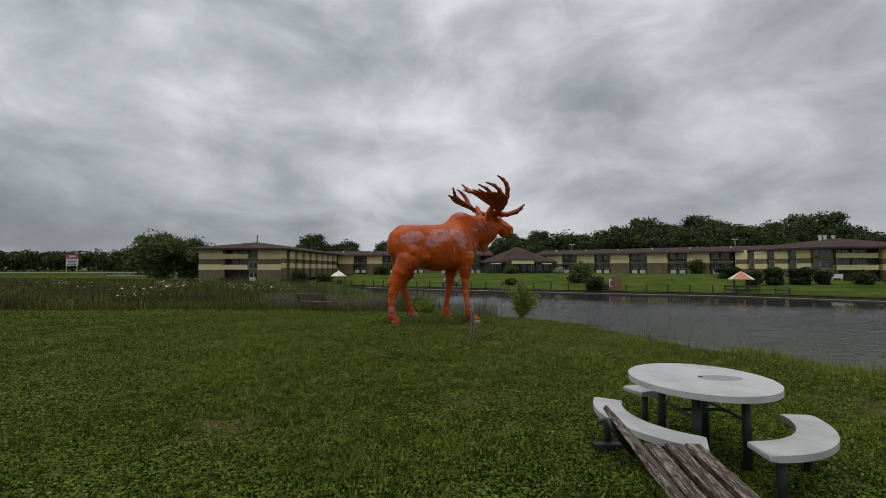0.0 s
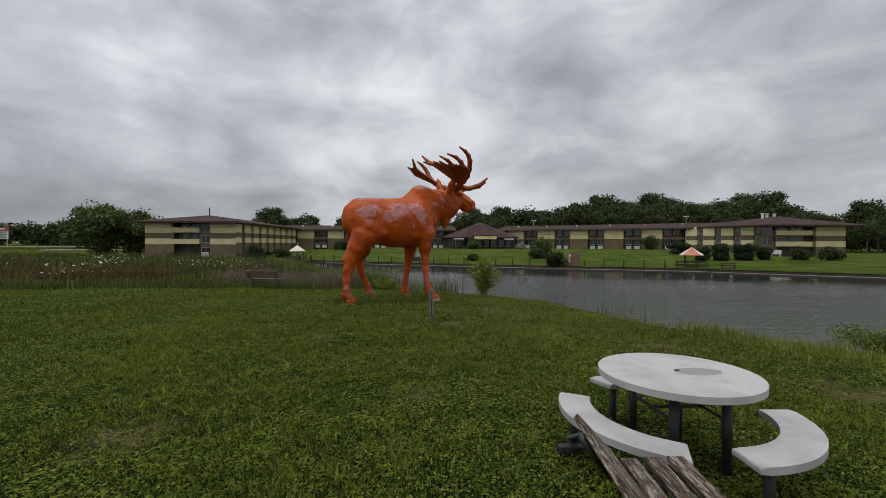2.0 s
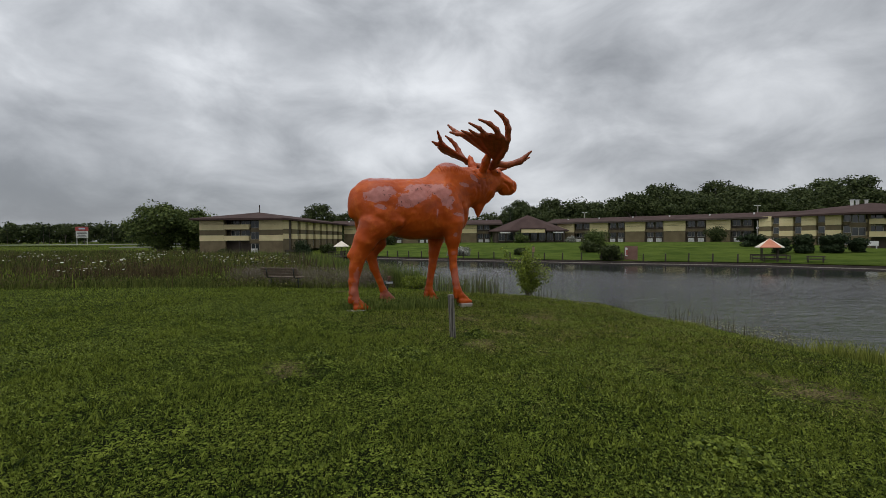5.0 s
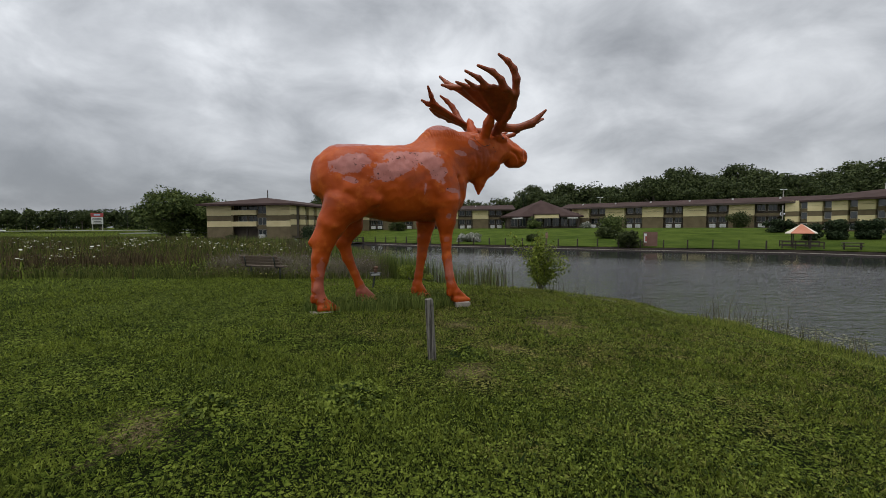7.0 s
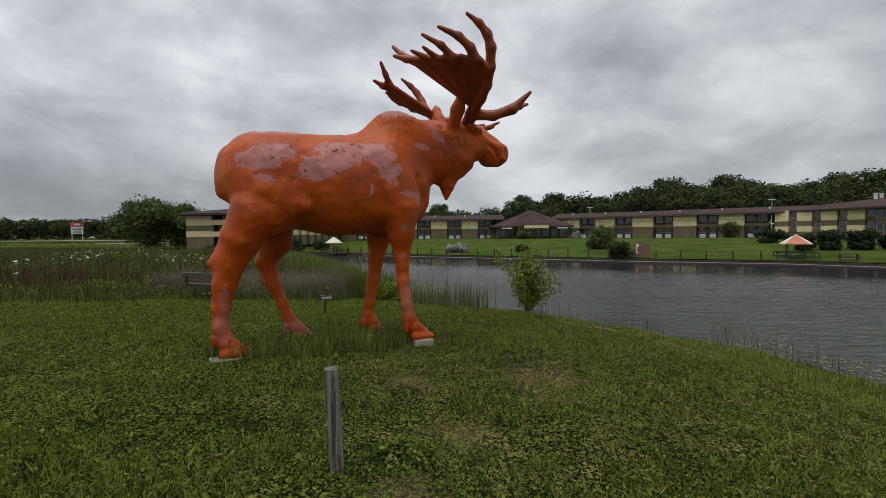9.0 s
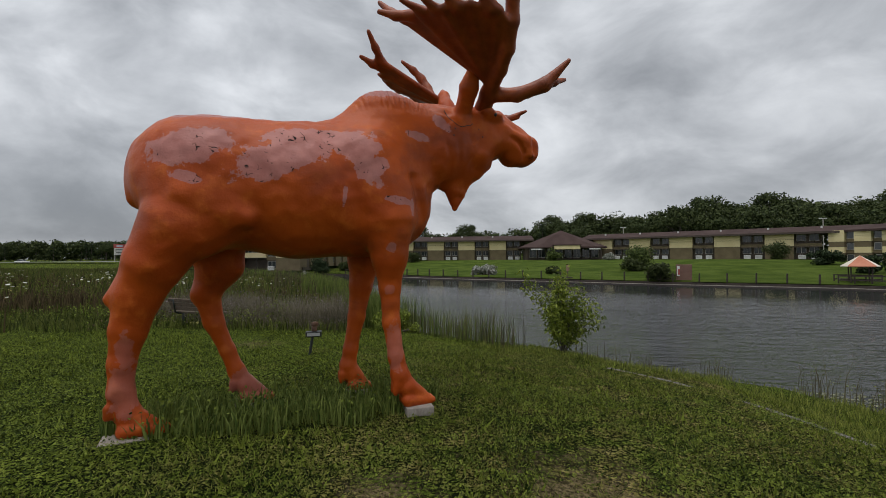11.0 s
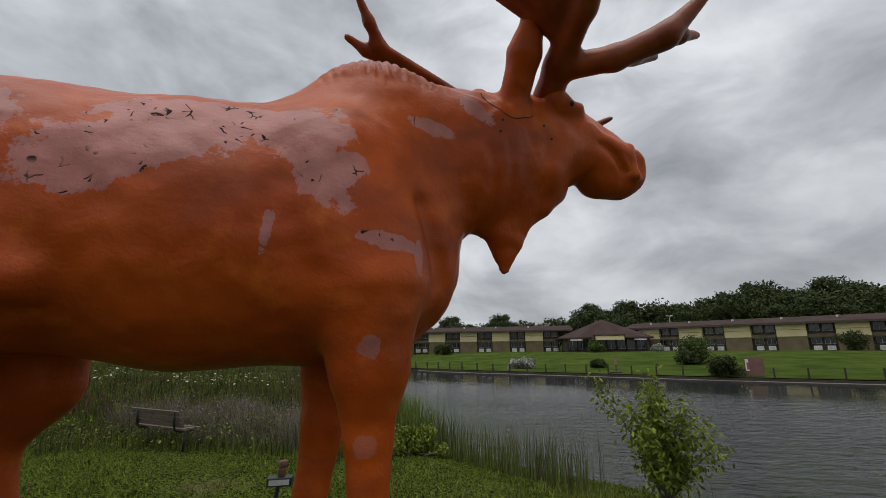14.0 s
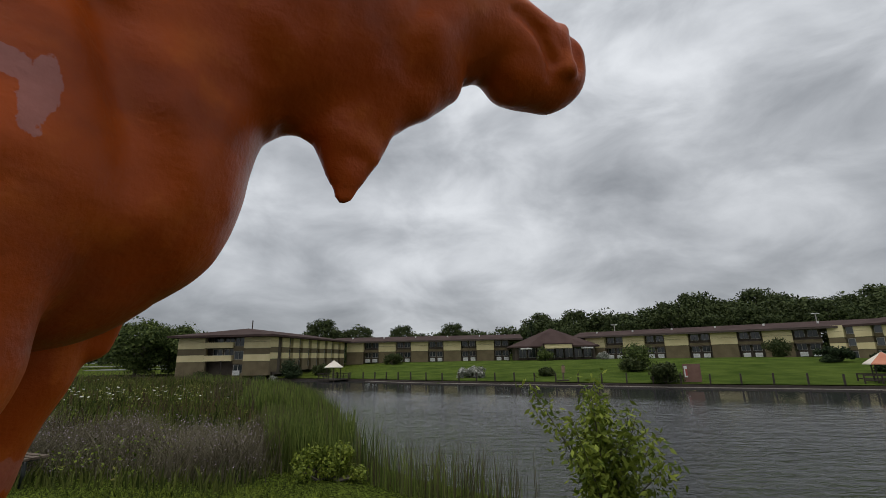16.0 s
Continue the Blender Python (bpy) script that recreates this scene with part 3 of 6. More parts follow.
        p += [cone((0.94, 0.50 * s, 1.98), (0.93, 0.50 * s, 1.90), 0.09, 0.08, 0.8, 0.10)]
    # legs; the near and the far ones stand apart in step
    nh = [(-1.36, -0.34, 2.15, 0.37), (-1.56, -0.32, 1.80, 0.28), (-1.72, -0.28, 1.45, 0.215), (-1.80, -0.27, 1.10, 0.160), (-1.855, -0.27, 0.78, 0.120), (-1.86, -0.27, 0.50, 0.112), (-1.82, -0.27, 0.33, 0.120)]
    fh = [(-1.12, 0.40, 2.15, 0.39), (-1.06, 0.43, 1.74, 0.26), (-1.21, 0.43, 1.40, 0.150), (-1.13, 0.43, 1.05, 0.112), (-0.98, 0.43, 0.70, 0.085), (-0.88, 0.43, 0.44, 0.095), (-0.79, 0.43, 0.28, 0.10)]
    nf = [(0.80, -0.39, 2.25, 0.34), (0.84, -0.385, 1.82, 0.215), (0.845, -0.375, 1.46, 0.126), (0.855, -0.39, 1.05, 0.102), (0.905, -0.43, 0.64, 0.092), (0.95, -0.43, 0.42, 0.108), (1.02, -0.43, 0.29, 0.108)]
    ff = [(0.72, 0.38, 2.25, 0.34), (0.69, 0.42, 1.80, 0.22), (0.64, 0.43, 1.44, 0.150), (0.58, 0.43, 1.02, 0.110), (0.50, 0.43, 0.60, 0.092), (0.465, 0.43, 0.38, 0.105), (0.51, 0.43, 0.25, 0.105)]
    p += [cone((-1.72, -0.28, 1.68), (-1.93, -0.27, 1.42), 0.13, 0.085, 0.8, 0.12), cone((-1.16, 0.43, 1.64), (-1.29, 0.43, 1.36), 0.15, 0.09, 0.8, 0.16)]
    for leg, toe in ((nh, -1.43), (fh, -0.44), (nf, 1.39), (ff, 0.79)):
        p += chain(leg, 0.92, 0.045)
        x, y, z = leg[-1][:3]
        # a wedge of hoof, sloping from the fetlock to the toe, in two halves
        p += [cone((x + 0.02, y, 0.26), (toe - 0.09, y, 0.115), 0.120, 0.055, 1.0, 0.04)]
        for w in (-1, 1):
            p += [cone((x + 0.02, y + 0.062 * w, 0.13), (toe - 0.055, y + 0.035 * w, 0.095), 0.088, 0.050, 1.0, 0.018)]
            p += [cone((x - 0.12, y + 0.05 * w, z + 0.03), (x - 0.14, y + 0.05 * w, z - 0.06), 0.052, 0.036, 1.0, 0.03)]
        # cleft of the hoof
        p += [("c", ((toe - 0.26, y, 0.235), (toe + 0.02, y, 0.12)), (0.010, 0.020), 1.0, 0.015, True)]
        # groove round the top of the hoof
        p += [("c", ((x - 0.08, y - 0.16, 0.17), (toe - 0.16, y - 0.12, 0.215)), (0.012, 0.010), 1.0, 0.02, True)]
    p += [cone((-1.74, 0, 3.00), (-1.82, 0, 2.45), 0.07, 0.05, 0.9, 0.14)]
    return p


def antler_prims(s):
    def q(x, y, z):
        return (x, y * s, z)
    B, O, F1, F2, F3, F4, R = q(2.12, .55, 4.02), q(1.96, 1.32, 4.36), q(1.80, 1.40, 4.44), q(1.50, 1.30, 4.50), q(1.26, 1.13, 4.50), q(1.08, .88, 4.55), q(.92, .58, 4.64)
    p = [cone(q(2.20, .16, 3.82), q(2.17, .42, 3.97), 0.12, 0.10, 1, 0.05), cone(q(2.17, .42, 3.97), q(2.10, .95, 4.17), 0.10, 0.05, 1, 0.06)]
    for a, b in ((O, F1), (F1, F2), (F2, F3), (F3, F4), (F4, R)):
        p.append(("t", (B, a, b), (0.036,) * 3, 1.0, 0.045))
    tines = [[(*q(2.15, .50, 4.00), .085), (*q(2.13, .80, 4.09), .078), (*q(2.08, 1.08, 4.22), .078), (*q(2.01, 1.30, 4.42), .080), (*q(1.95, 1.43, 4.66), .076), (*q(1.86, 1.47, 4.83), .066), (*q(1.72, 1.48, 4.96), .052), (*q(1.52, 1.46, 5.07), .028)],
             [(*q(1.72, 1.38, 4.46), .075), (*q(1.60, 1.42, 4.60), .066), (*q(1.40, 1.43, 4.73), .055), (*q(1.08, 1.42, 4.81), .030)],
             [(*q(1.40, 1.22, 4.50), .065), (*q(1.20, 1.24, 4.64), .05), (*q(.92, 1.20, 4.76), .028)],
             [(*q(1.20, 1.06, 4.52), .055), (*q(.95, 1.14, 4.61), .025)],
             [(*q(1.10, .92, 4.55), .055), (*q(.84, .93, 4.62), .025)],
             [(*q(1.02, .74, 4.58), .06), (*q(.86, .66, 4.59), .05), (*q(.68, .59, 4.64), .030)],
             [(*q(.98, .60, 4.62), .06), (*q(.86, .46, 4.73), .048), (*q(.74, .35, 4.89), .030)],
             [(*q(2.18, .36, 3.95), .10), (*q(2.45, .66, 3.88), .085), (*q(2.72, .86, 3.97), .085), (*q(2.95, 1.05, 4.23), .03)],
             [(*q(2.66, .78, 3.95), .07), (*q(2.90, .80, 4.05), .05), (*q(3.09, .77, 4.12), .028)],
             [(*q(2.60, .66, 3.91), .06), (*q(2.86, .60, 4.02), .03)]]
    if s > 0:
        # the far antler: shorter points, and a brow point that reaches past the nose
        tines[1][-1] = (*q(1.37, 1.34, 4.84), .028)
        tines[1][-2] = (*q(1.52, 1.39, 4.70), .050)
        tines[2][-1], tines[3][-1], tines[4][-1] = (*q(1.16, 1.16, 4.64), .030), (*q(1.10, 1.05, 4.56), .025), (*q(1.0, .90, 4.56), .025)
        tines[9] = [(*q(2.60, .66, 3.88), .06), (*q(2.90, .47, 3.95), .045), (*q(3.17, .31, 4.06), .026)]
        tines.append([(*q(2.86, .50, 3.93), .045), (*q(3.08, .38, 3.97), .024)])
    for t in tines:
        p += chain(t, 1.0, 0.05)
    return p


def smooth_step(v, a, b):
    t = np.clip((v - a) / (b - a), 0, 1)
    return t * t * (3 - 2 * t)


MOOSE = Matrix.Translation((6.6 * .891 - 12.83 * .454, 6.6 * .454 + 12.83 * .891, -0.15)) @ pose(0, 0, 0, 0, 0, math.degrees(math.atan2(.454, .891)))
mv, mq = skin(moose_prims(), (-2.2, -1.0, -0.05), (3.35, 1.0, 4.5), 0.021, 0.12)
# hand-laid resin is lumpy, most of all on the neck; combed grooves cross the hump
lump = np.array([0.55 * mnoise.noise(Vector(v) * 3.0) + 0.45 * mnoise.noise(Vector(v) * 8.0) for v in mv.tolist()])
neck = smooth_step(mv[:, 0], 1.2, 1.7) * smooth_step(mv[:, 0], 2.75, 2.5)
core = np.column_stack((np.zeros(len(mv)), mv[:, 1], (mv[:, 2] - 2.7) * (mv[:, 2] > 2.0)))
core /= np.linalg.norm(core, axis=1)[:, None] + 1e-6
comb = (0.25 + 0.75 * smooth_step(np.abs(mv[:, 1]), 0.04, 0.18)) * smooth_step(mv[:, 2], 3.54, 3.72) * smooth_step(mv[:, 0], 0.30, 0.55) * smooth_step(mv[:, 0], 1.55, 1.25)
groove = np.abs(np.sin((mv[:, 0] + (mv[:, 0] - 0.85) * 0.9 * np.abs(mv[:, 1])) * 44 + 2.2 * lump))
mv += core * (lump * (0.024 + 0.045 * neck) - 0.026 * comb * (1 - groove) ** 1.6)[:, None]
mv[:, 2] = np.maximum(mv[:, 2], 0.065)
all_v, all_f, all_i = [mv], [mq], [np.zeros(len(mq), int)]
base = len(mv)
for side in (-1, 1):
    av, aq = skin(antler_prims(side), (0.5, 0.0 if side > 0 else -1.6, 3.6), (3.25, 1.6 if side > 0 else 0.0, 5.3), 0.021, 0.06)
    all_v.append(av), all_f.append(aq + base), all_i.append(np.ones(len(aq), int))
    base += len(av)
# seam behind the ears where the head is fixed on, and dark eyes
for side in (-1, 1):
    run = []
    seam = [(1.62, 0.30, 3.78), (1.64, 0.36, 3.64), (1.72, 0.40, 3.54), (1.84, 0.40, 3.51), (1.95, 0.38, 3.54), (2.04, 0.36, 3.62)]
    for a, b in zip(seam, seam[1:]):
        for t in (0, 0.25, 0.5, 0.75):
            q = np.array(a) * (1 - t) + np.array(b) * t
            q[1] *= side
            run.append(mv[np.argmin(((mv - q) ** 2).sum(1))])
    run = np.array(run)
    run[1:-1] = (run[:-2] + run[1:-1] + run[2:]) / 3
    bm = bmesh.new()
    for a, b in zip(run, run[1:]):
        if np.linalg.norm(b - a) > 1e-4:
            rod(bm, a, b, 0.005, seg=6)
    e = mv[np.argmin(((mv - np.array((2.34, 0.40 * side, 3.72))) ** 2).sum(1))]
    bmesh.ops.create_uvsphere(bm, u_segments=14, v_segments=10, radius=0.030, matrix=Matrix.Translation(e - np.array((0, 0.020 * side, 0))))
    for bx, bz in ((1.72, 3.46), (1.69, 3.37), (2.09, 3.50), (2.13, 3.40)):
        e = mv[np.argmin(((mv - np.array((bx, 0.42 * side, bz))) ** 2).sum(1))]
        bmesh.ops.create_uvsphere(bm, u_segments=8, v_segments=6, radius=0.010, matrix=Matrix.Translation(e))
    bm.verts.index_update()
    vs = np.array([v.co[:] for v in bm.verts])
    for f in bm.faces:
        all_f.append([[v.index + base for v in f.verts]])
        all_i.append(np.full(1, 2))
    all_v.append(vs)
    base += len(vs)
    bm.free()
faces = [list(map(int, f)) for block in all_f for f in block]
DARKSEAM = plain("dark_open_seam", (0.012, 0.008, 0.007), (0.022, 0.014, 0.011), 6.0, 0.5)
statue = new("moose_statue", mesh_of("moose_statue", np.concatenate(all_v).tolist(), faces, [ORANGE, ANTLER, DARKSEAM], True, np.concatenate(all_i)))
statue.matrix_world = MOOSE
tagged(statue, "giant orange moose statue with faded chipped paint on concrete blocks", "statue")


# ---- ground and pond ----
NEAR_SHORE = [(120, -70), (60, -20), (35, -5), (21, 3), (17.5, 7), (14.5, 10.5), (12.6, 14), (11.6, 17), (11.1, 19.4), (9.8, 21.6), (6, 24.1), (2.8, 25.8), (0.3, 27.6),
              (-2.5, 31), (-6, 40), (-12, 52), (-26, 64), (-50, 74), (-90, 82), (-170, 90)]
FAR_SHORE = [(-170, 104), (-90, 101), (-46, 98), (-28, 91), (-16, 86), (-8, 80), (10, 71), (24, 64), (39, 58), (48, 50), (56, 44), (70, 32), (90, 10), (130, -30), (160, -70)]
WATER_Z = -1.9


def line_dist(P, line):
    best = np.full(len(P), 1e9)
    for a, b in zip(line, line[1:]):
        a, b = np.array(a, float), np.array(b, float)
        ab = b - a
        t = np.clip(((P - a) @ ab) / (ab @ ab), 0, 1)
        best = np.minimum(best, np.linalg.norm(P - a - t[:, None] * ab, axis=1))
    return best


def in_pond(P):
    poly = np.array(NEAR_SHORE + FAR_SHORE, float)
    x, y = P[:, 0], P[:, 1]
    ins = np.zeros(len(P), bool)
    for a, b in zip(poly, np.roll(poly, -1, 0)):
        c = (a[1] > y) != (b[1] > y)
        with np.errstate(divide="ignore", invalid="ignore"):
            xx = (b[0] - a[0]) * (y - a[1]) / (b[1] - a[1]) + a[0]
        ins ^= c & (x < xx)
    return ins


def smooth(v, a, b):
    t = np.clip((v - a) / (b - a), 0, 1)
    return t * t * (3 - 2 * t)


def height(P):
    P = np.atleast_2d(np.asarray(P, float))
    x, y = P[:, 0], P[:, 1]
    dn, df = line_dist(P, NEAR_SHORE), line_dist(P, FAR_SHORE)
    zn = -1.86 * np.exp(-dn / 4.6) - 0.22 * smooth(y, 17, 23) * smooth(-x, 1, 6)
    zn -= 0.36 * (1 - smooth(dn, 3.0, 6.0)) * smooth(dn, 0.0, 1.8) * smooth(x, 3.5, 7.0)
    top = 2.0 * smooth(x, -45, -20) * (1 - smooth(x, 62, 80)) + 1.3 * (1 - smooth(x, -45, -20)) + 0.7 * smooth(x, 62, 80)
    zf = -1.62 + top * smooth(df, 0, 50) + 0.22 * smooth(df, 0, 1.2)
    zf += 7.0 * smooth(y, 142, 220) * smooth(x, -10, 60) + 1.5 * smooth(y, 120, 300)
    w = smooth(df / (dn + df + 1e-6), 0.35, 0.65)
    z = zn * w + zf * (1 - w)
    z += 0.018 * np.sin(x * 1.7 + 0.6 * np.sin(y * 1.1)) * np.sin(y * 1.3 + 0.4) + 0.012 * np.sin(x * 4.1 + y * 2.3) * np.sin(y * 3.7 - x)
    pond = in_pond(P)
    z = np.where(pond, np.minimum(WATER_Z - 0.08, WATER_Z + 0.04 - 0.35 * np.minimum(np.minimum(dn, df), 3.0)), z)
    return z


def zat(x, y):
    return float(height([(x, y)])[0])


def axis(lo_d, hi_d, step, lo, hi):
    v = list(np.arange(lo_d, hi_d + 1e-6, step))
    s = step
    while v[-1] < hi:
        s *= 1.10
        v.append(v[-1] + min(s, 120))
    s = step
    while v[0] > lo:
        s *= 1.10
        v.insert(0, v[0] - min(s, 120))
    return np.array(v)


gx, gy = axis(-9, 14, 0.28, -2200, 2200), axis(0, 30, 0.28, -1500, 2600)
GX, GY = np.meshgrid(gx, gy, indexing="ij")
gp = np.stack((GX.ravel(), GY.ravel()), 1)
gz = height(gp)
# the wide squares of the far bank stay under the turf strip
gz = np.where((line_dist(gp, FAR_SHORE) < 2.6) & (gp[:, 1] > 35), WATER_Z - 0.2, gz)
idx = np.arange(len(gp)).reshape(GX.shape)
quads = np.stack((idx[:-1, :-1], idx[1:, :-1], idx[1:, 1:], idx[:-1, 1:]), -1).reshape(-1, 4)
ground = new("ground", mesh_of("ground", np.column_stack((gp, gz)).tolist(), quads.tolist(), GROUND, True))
tagged(ground, "mown green lawn with worn bare earth sloping to the pond", "lawn", kind="structure")

bm = bmesh.new()
wvs = [bm.verts.new((x, y, WATER_Z)) for x, y in ((-230, 24), (230, -80), (230, 60), (60, 130), (-230, 130))]
bm.faces.new(wvs)
water = part("water", bm, WATER)
tagged(water, "dark grey rippled pond reflecting an overcast sky", "pond", kind="structure")


# ---- vegetation ----
def blades(name, P, h, w, lean, rng, mat, label, category, seg=2, parent=None):
    """Upright tapering blades, one island each, from foot points P (n, 3)."""
    n = len(P)
    ang = rng.uniform(0, 2 * np.pi, n)
    side = np.stack((np.cos(ang), np.sin(ang), np.zeros(n)), 1) * (w * rng.uniform(0.6, 1.3, n))[:, None] * 0.5
    la = rng.uniform(0, 2 * np.pi, n)
    ln = np.stack((np.cos(la), np.sin(la), np.zeros(n)), 1) * (h * lean * rng.uniform(0.2, 1.4, n))[:, None]
    up = np.zeros((n, 3))
    up[:, 2] = h
    if seg == 1:
        V = np.stack((P - side, P + side, P + up + ln), 1).reshape(-1, 3)
        F = np.arange(3 * n).reshape(n, 3)
    else:
        mid = P + up * 0.55 + ln * 0.3
        V = np.stack((P - side, P + side, mid + side * 0.8, mid - side * 0.8, P + up * 0.97 + ln), 1).reshape(-1, 3)
        b = 5 * np.arange(n)[:, None]
        F = [r for r in np.concatenate((b + [0, 1, 2, 3],), 0).tolist()] + (b + [3, 2, 4]).tolist()
        ob = new(name, mesh_of(name, V.tolist(), F, mat))
        return tagged(ob, label, category, kind="stuff")
    ob = new(name, mesh_of(name, V.tolist(), F.tolist(), mat))
    return tagged(ob, label, category, kind="stuff")


def specks(name, P, r, rng, mat, label, category, tilt=0.5, sides=4):
    """Small leaves or flower heads: flat rhombs, each an island."""
    n = len(P)
    nrm = np.stack((rng.normal(0, tilt, n), rng.normal(0, tilt, n), np.ones(n)), 1)
    nrm /= np.linalg.norm(nrm, axis=1)[:, None]
    a = rng.uniform(0, 2 * np.pi, n)
    t = np.stack((np.cos(a), np.sin(a), np.zeros(n)), 1)
    u = np.cross(nrm, t)
    u /= np.linalg.norm(u, axis=1)[:, None]
    v = np.cross(nrm, u)
    r = (np.ones(n) * r)[:, None]
    rows = [P + r * (math.cos(2 * math.pi * i / sides) * u + math.sin(2 * math.pi * i / sides) * v * 0.75) for i in range(sides)]
    V = np.stack(rows, 1).reshape(-1, 3)
    F = np.arange(sides * n).reshape(n, sides)
    ob = new(name, mesh_of(name, V.tolist(), F.tolist(), mat))
    return tagged(ob, label, category, kind="stuff")


def scatter(rng, n, x0, x1, y0, y1, keep=None):
    P = np.column_stack((rng.uniform(x0, x1, n), rng.uniform(y0, y1, n)))
    if keep is not None:
        P = P[keep(P)]
    P = P[~in_pond(P)]
    return np.column_stack((P, height(P) - 0.01))


def patchy(P, s, seed):
    """A soft value noise from -1 to 1 over the plan."""
    r = np.random.default_rng(seed)
    v = np.zeros(len(P))
    for i in range(7):
        k = r.normal(0, s, 2)
        v += np.sin(P[:, 0] * k[0] + P[:, 1] * k[1] + r.uniform(0, 6.3))
    return v / 3.0


rg = np.random.default_rng(7)


def mown(P):
    """The mown part: before the meadow's edge and short of the bank."""
    x, y = P[:, 0], P[:, 1]
    edge = 18.9 - 0.10 * np.abs(x + 3) * (x < -3) + 0.3 * np.sin(x * 0.9)
    edge = edge + 1.2 * smooth(x, -11.5, -9.0) + 1.2 * smooth(x, -8.6, -7.4)
    edge = np.where(x > -2.0, 40.0, edge)
    return (y < edge) & (line_dist(P, NEAR_SHORE) > 2.3)


def bare_near(P):
    d = np.zeros(len(P))
    for cx, cy, r in ((2.9, 13.0, 1.1), (1.35, 12.7, 0.6), (2.0, 11.2, 0.6), (1.5, 10.2, 0.6), (6.6, 5.2, 1.3), (5.6, 8.4, 0.9)):
        d = np.maximum(d, 1 - np.hypot(P[:, 0] - cx, P[:, 1] - cy) / r)
    return d


def lawn_keep(P):
    return mown(P) & (rg.uniform(0, 1, len(P)) > 0.8 * smooth(bare_near(P) + 0.5 * patchy(P, 4.0, 3), 0.0, 0.6))


def lawn(n, x0, x1, y0, y1, h, w):
    P = scatter(rg, n, x0, x1, y0, y1, lawn_keep)
    tall = 1 + 0.35 * patchy(P, 1.6, 5)
    blades("lawn_grass", P, h * tall * rg.uniform(0.5, 1.2, len(P)), w, 0.8, rg, GRASS, "short mown green grass of the lawn", "grass", 1)


lawn(250000, -4.5, 6.5, 0.8, 11, 0.050, 0.010)
lawn(110000, -9, 10, 6, 22, 0.060, 0.018)
lawn(40000, -22, 13, 2, 24, 0.075, 0.036)
P = scatter(rg, 300000, -6.5, 9, 1, 16, lambda P: lawn_keep(P) & (patchy(P, 1.3, 11) + 0.6 * patchy(P, 5.0, 12) + rg.normal(0, 0.3, len(P)) > 0.15))
P[:, 2] += rg.uniform(0.015, 0.06, len(P))
specks("clover", P, 0.0105 * rg.uniform(0.6, 1.5, len(P)), rg, CLOVER, "low clover and broad weeds in the lawn", "clover", 0.6)

DRYTURF = leafy("dry_turf", (0.030, 0.040, 0.010), (0.270, 0.270, 0.066), 0.7, 0.2, 6.0)
P = scatter(rg, 130000, -2, 10, 7, 21, lambda P: lawn_keep(P) & (np.hypot((P[:, 0] - 4.2) / 5.5, (P[:, 1] - 14.5) / 6.5) + 0.25 * patchy(P, 2.0, 14) < 0.95))
blades("dry_turf", P, rg.uniform(0.02, 0.06, len(P)), 0.014, 1.0, rg, DRYTURF, "thin dry turf round the statue", "grass", 1)
P = scatter(rg, 120000, -8, 10, 1, 17, lawn_keep)
P[:, 2] += rg.uniform(0.01, 0.05, len(P))
specks("lawn_leaves", P, 0.011 * rg.uniform(0.5, 1.6, len(P)), rg, GRASS, "small grass leaves all over the lawn", "grass", 0.8)


# ---- things near the walk ----
CONCRETE = plain("pale_cast_concrete", (0.40, 0.39, 0.37), (0.56, 0.55, 0.53), 2.5, 0.8, 0.15, fine=60)
PADSTONE = plain("grey_brown_concrete", (0.23, 0.20, 0.17), (0.36, 0.32, 0.28), 6.0, 0.9, 0.4)
BLACKSTEEL = plain("black_green_painted_steel", (0.010, 0.013, 0.012), (0.022, 0.026, 0.024), 8.0, 0.5, 0.1)
WEATHERED = wood_mat("weathered_grey_brown_wood", (0.075, 0.052, 0.038), (0.330, 0.285, 0.245), "y", 0.9, 0.85)
WEATHERED_Z = wood_mat("weathered_grey_post_wood", (0.042, 0.038, 0.033), (0.210, 0.195, 0.172), "z")
BENCHWOOD = wood_mat("old_bench_wood", (0.075, 0.055, 0.040), (0.170, 0.130, 0.100), "x")
STAIN = plain("dull_grey_stain", (0.30, 0.30, 0.29), (0.40, 0.39, 0.38), 9.0, 0.85)


def table_top_mat():
    k = Nodes("worn_white_concrete")
    co = k.coord()
    big, mid, fine = k.noise(co, 2.2, 5, 0.6), k.noise(co, 9, 4), k.noise(co, 90, 3)
    col = k.mix(k.step(big, 0.35, 0.7), (0.46, 0.455, 0.45), (0.34, 0.34, 0.335))
    col = k.mix(k.math("MULTIPLY", k.step(mid, 0.6, 0.75), 0.4), col, (0.27, 0.265, 0.26))
    sh = k.mapped(co, (1 / 0.20, 1 / 0.11, 0), (-0.18 / 0.20, 0.02 / 0.11, 0))
    ln = k.n.new("ShaderNodeVectorMath")
    ln.operation = "LENGTH"
    k.l.new(sh, ln.inputs[0])
    spot = k.step(k.math("ADD", ln.outputs["Value"], k.math("MULTIPLY", big, 0.8)), 1.42, 1.36)
    col = k.mix(k.math("MULTIPLY", spot, 0.75), col, (0.19, 0.19, 0.185))
    k.bump(fine, 0.15, 0.004)
    return k.done(col, 0.65, 0.0, 0.4)


TABLEWHITE = table_top_mat()


def thing(name, m, label, category, group="", kind=""):
    ob = new(name)
    ob.empty_display_size = 0.1
    ob.matrix_world = m
    return tagged(ob, label, category, group, kind)


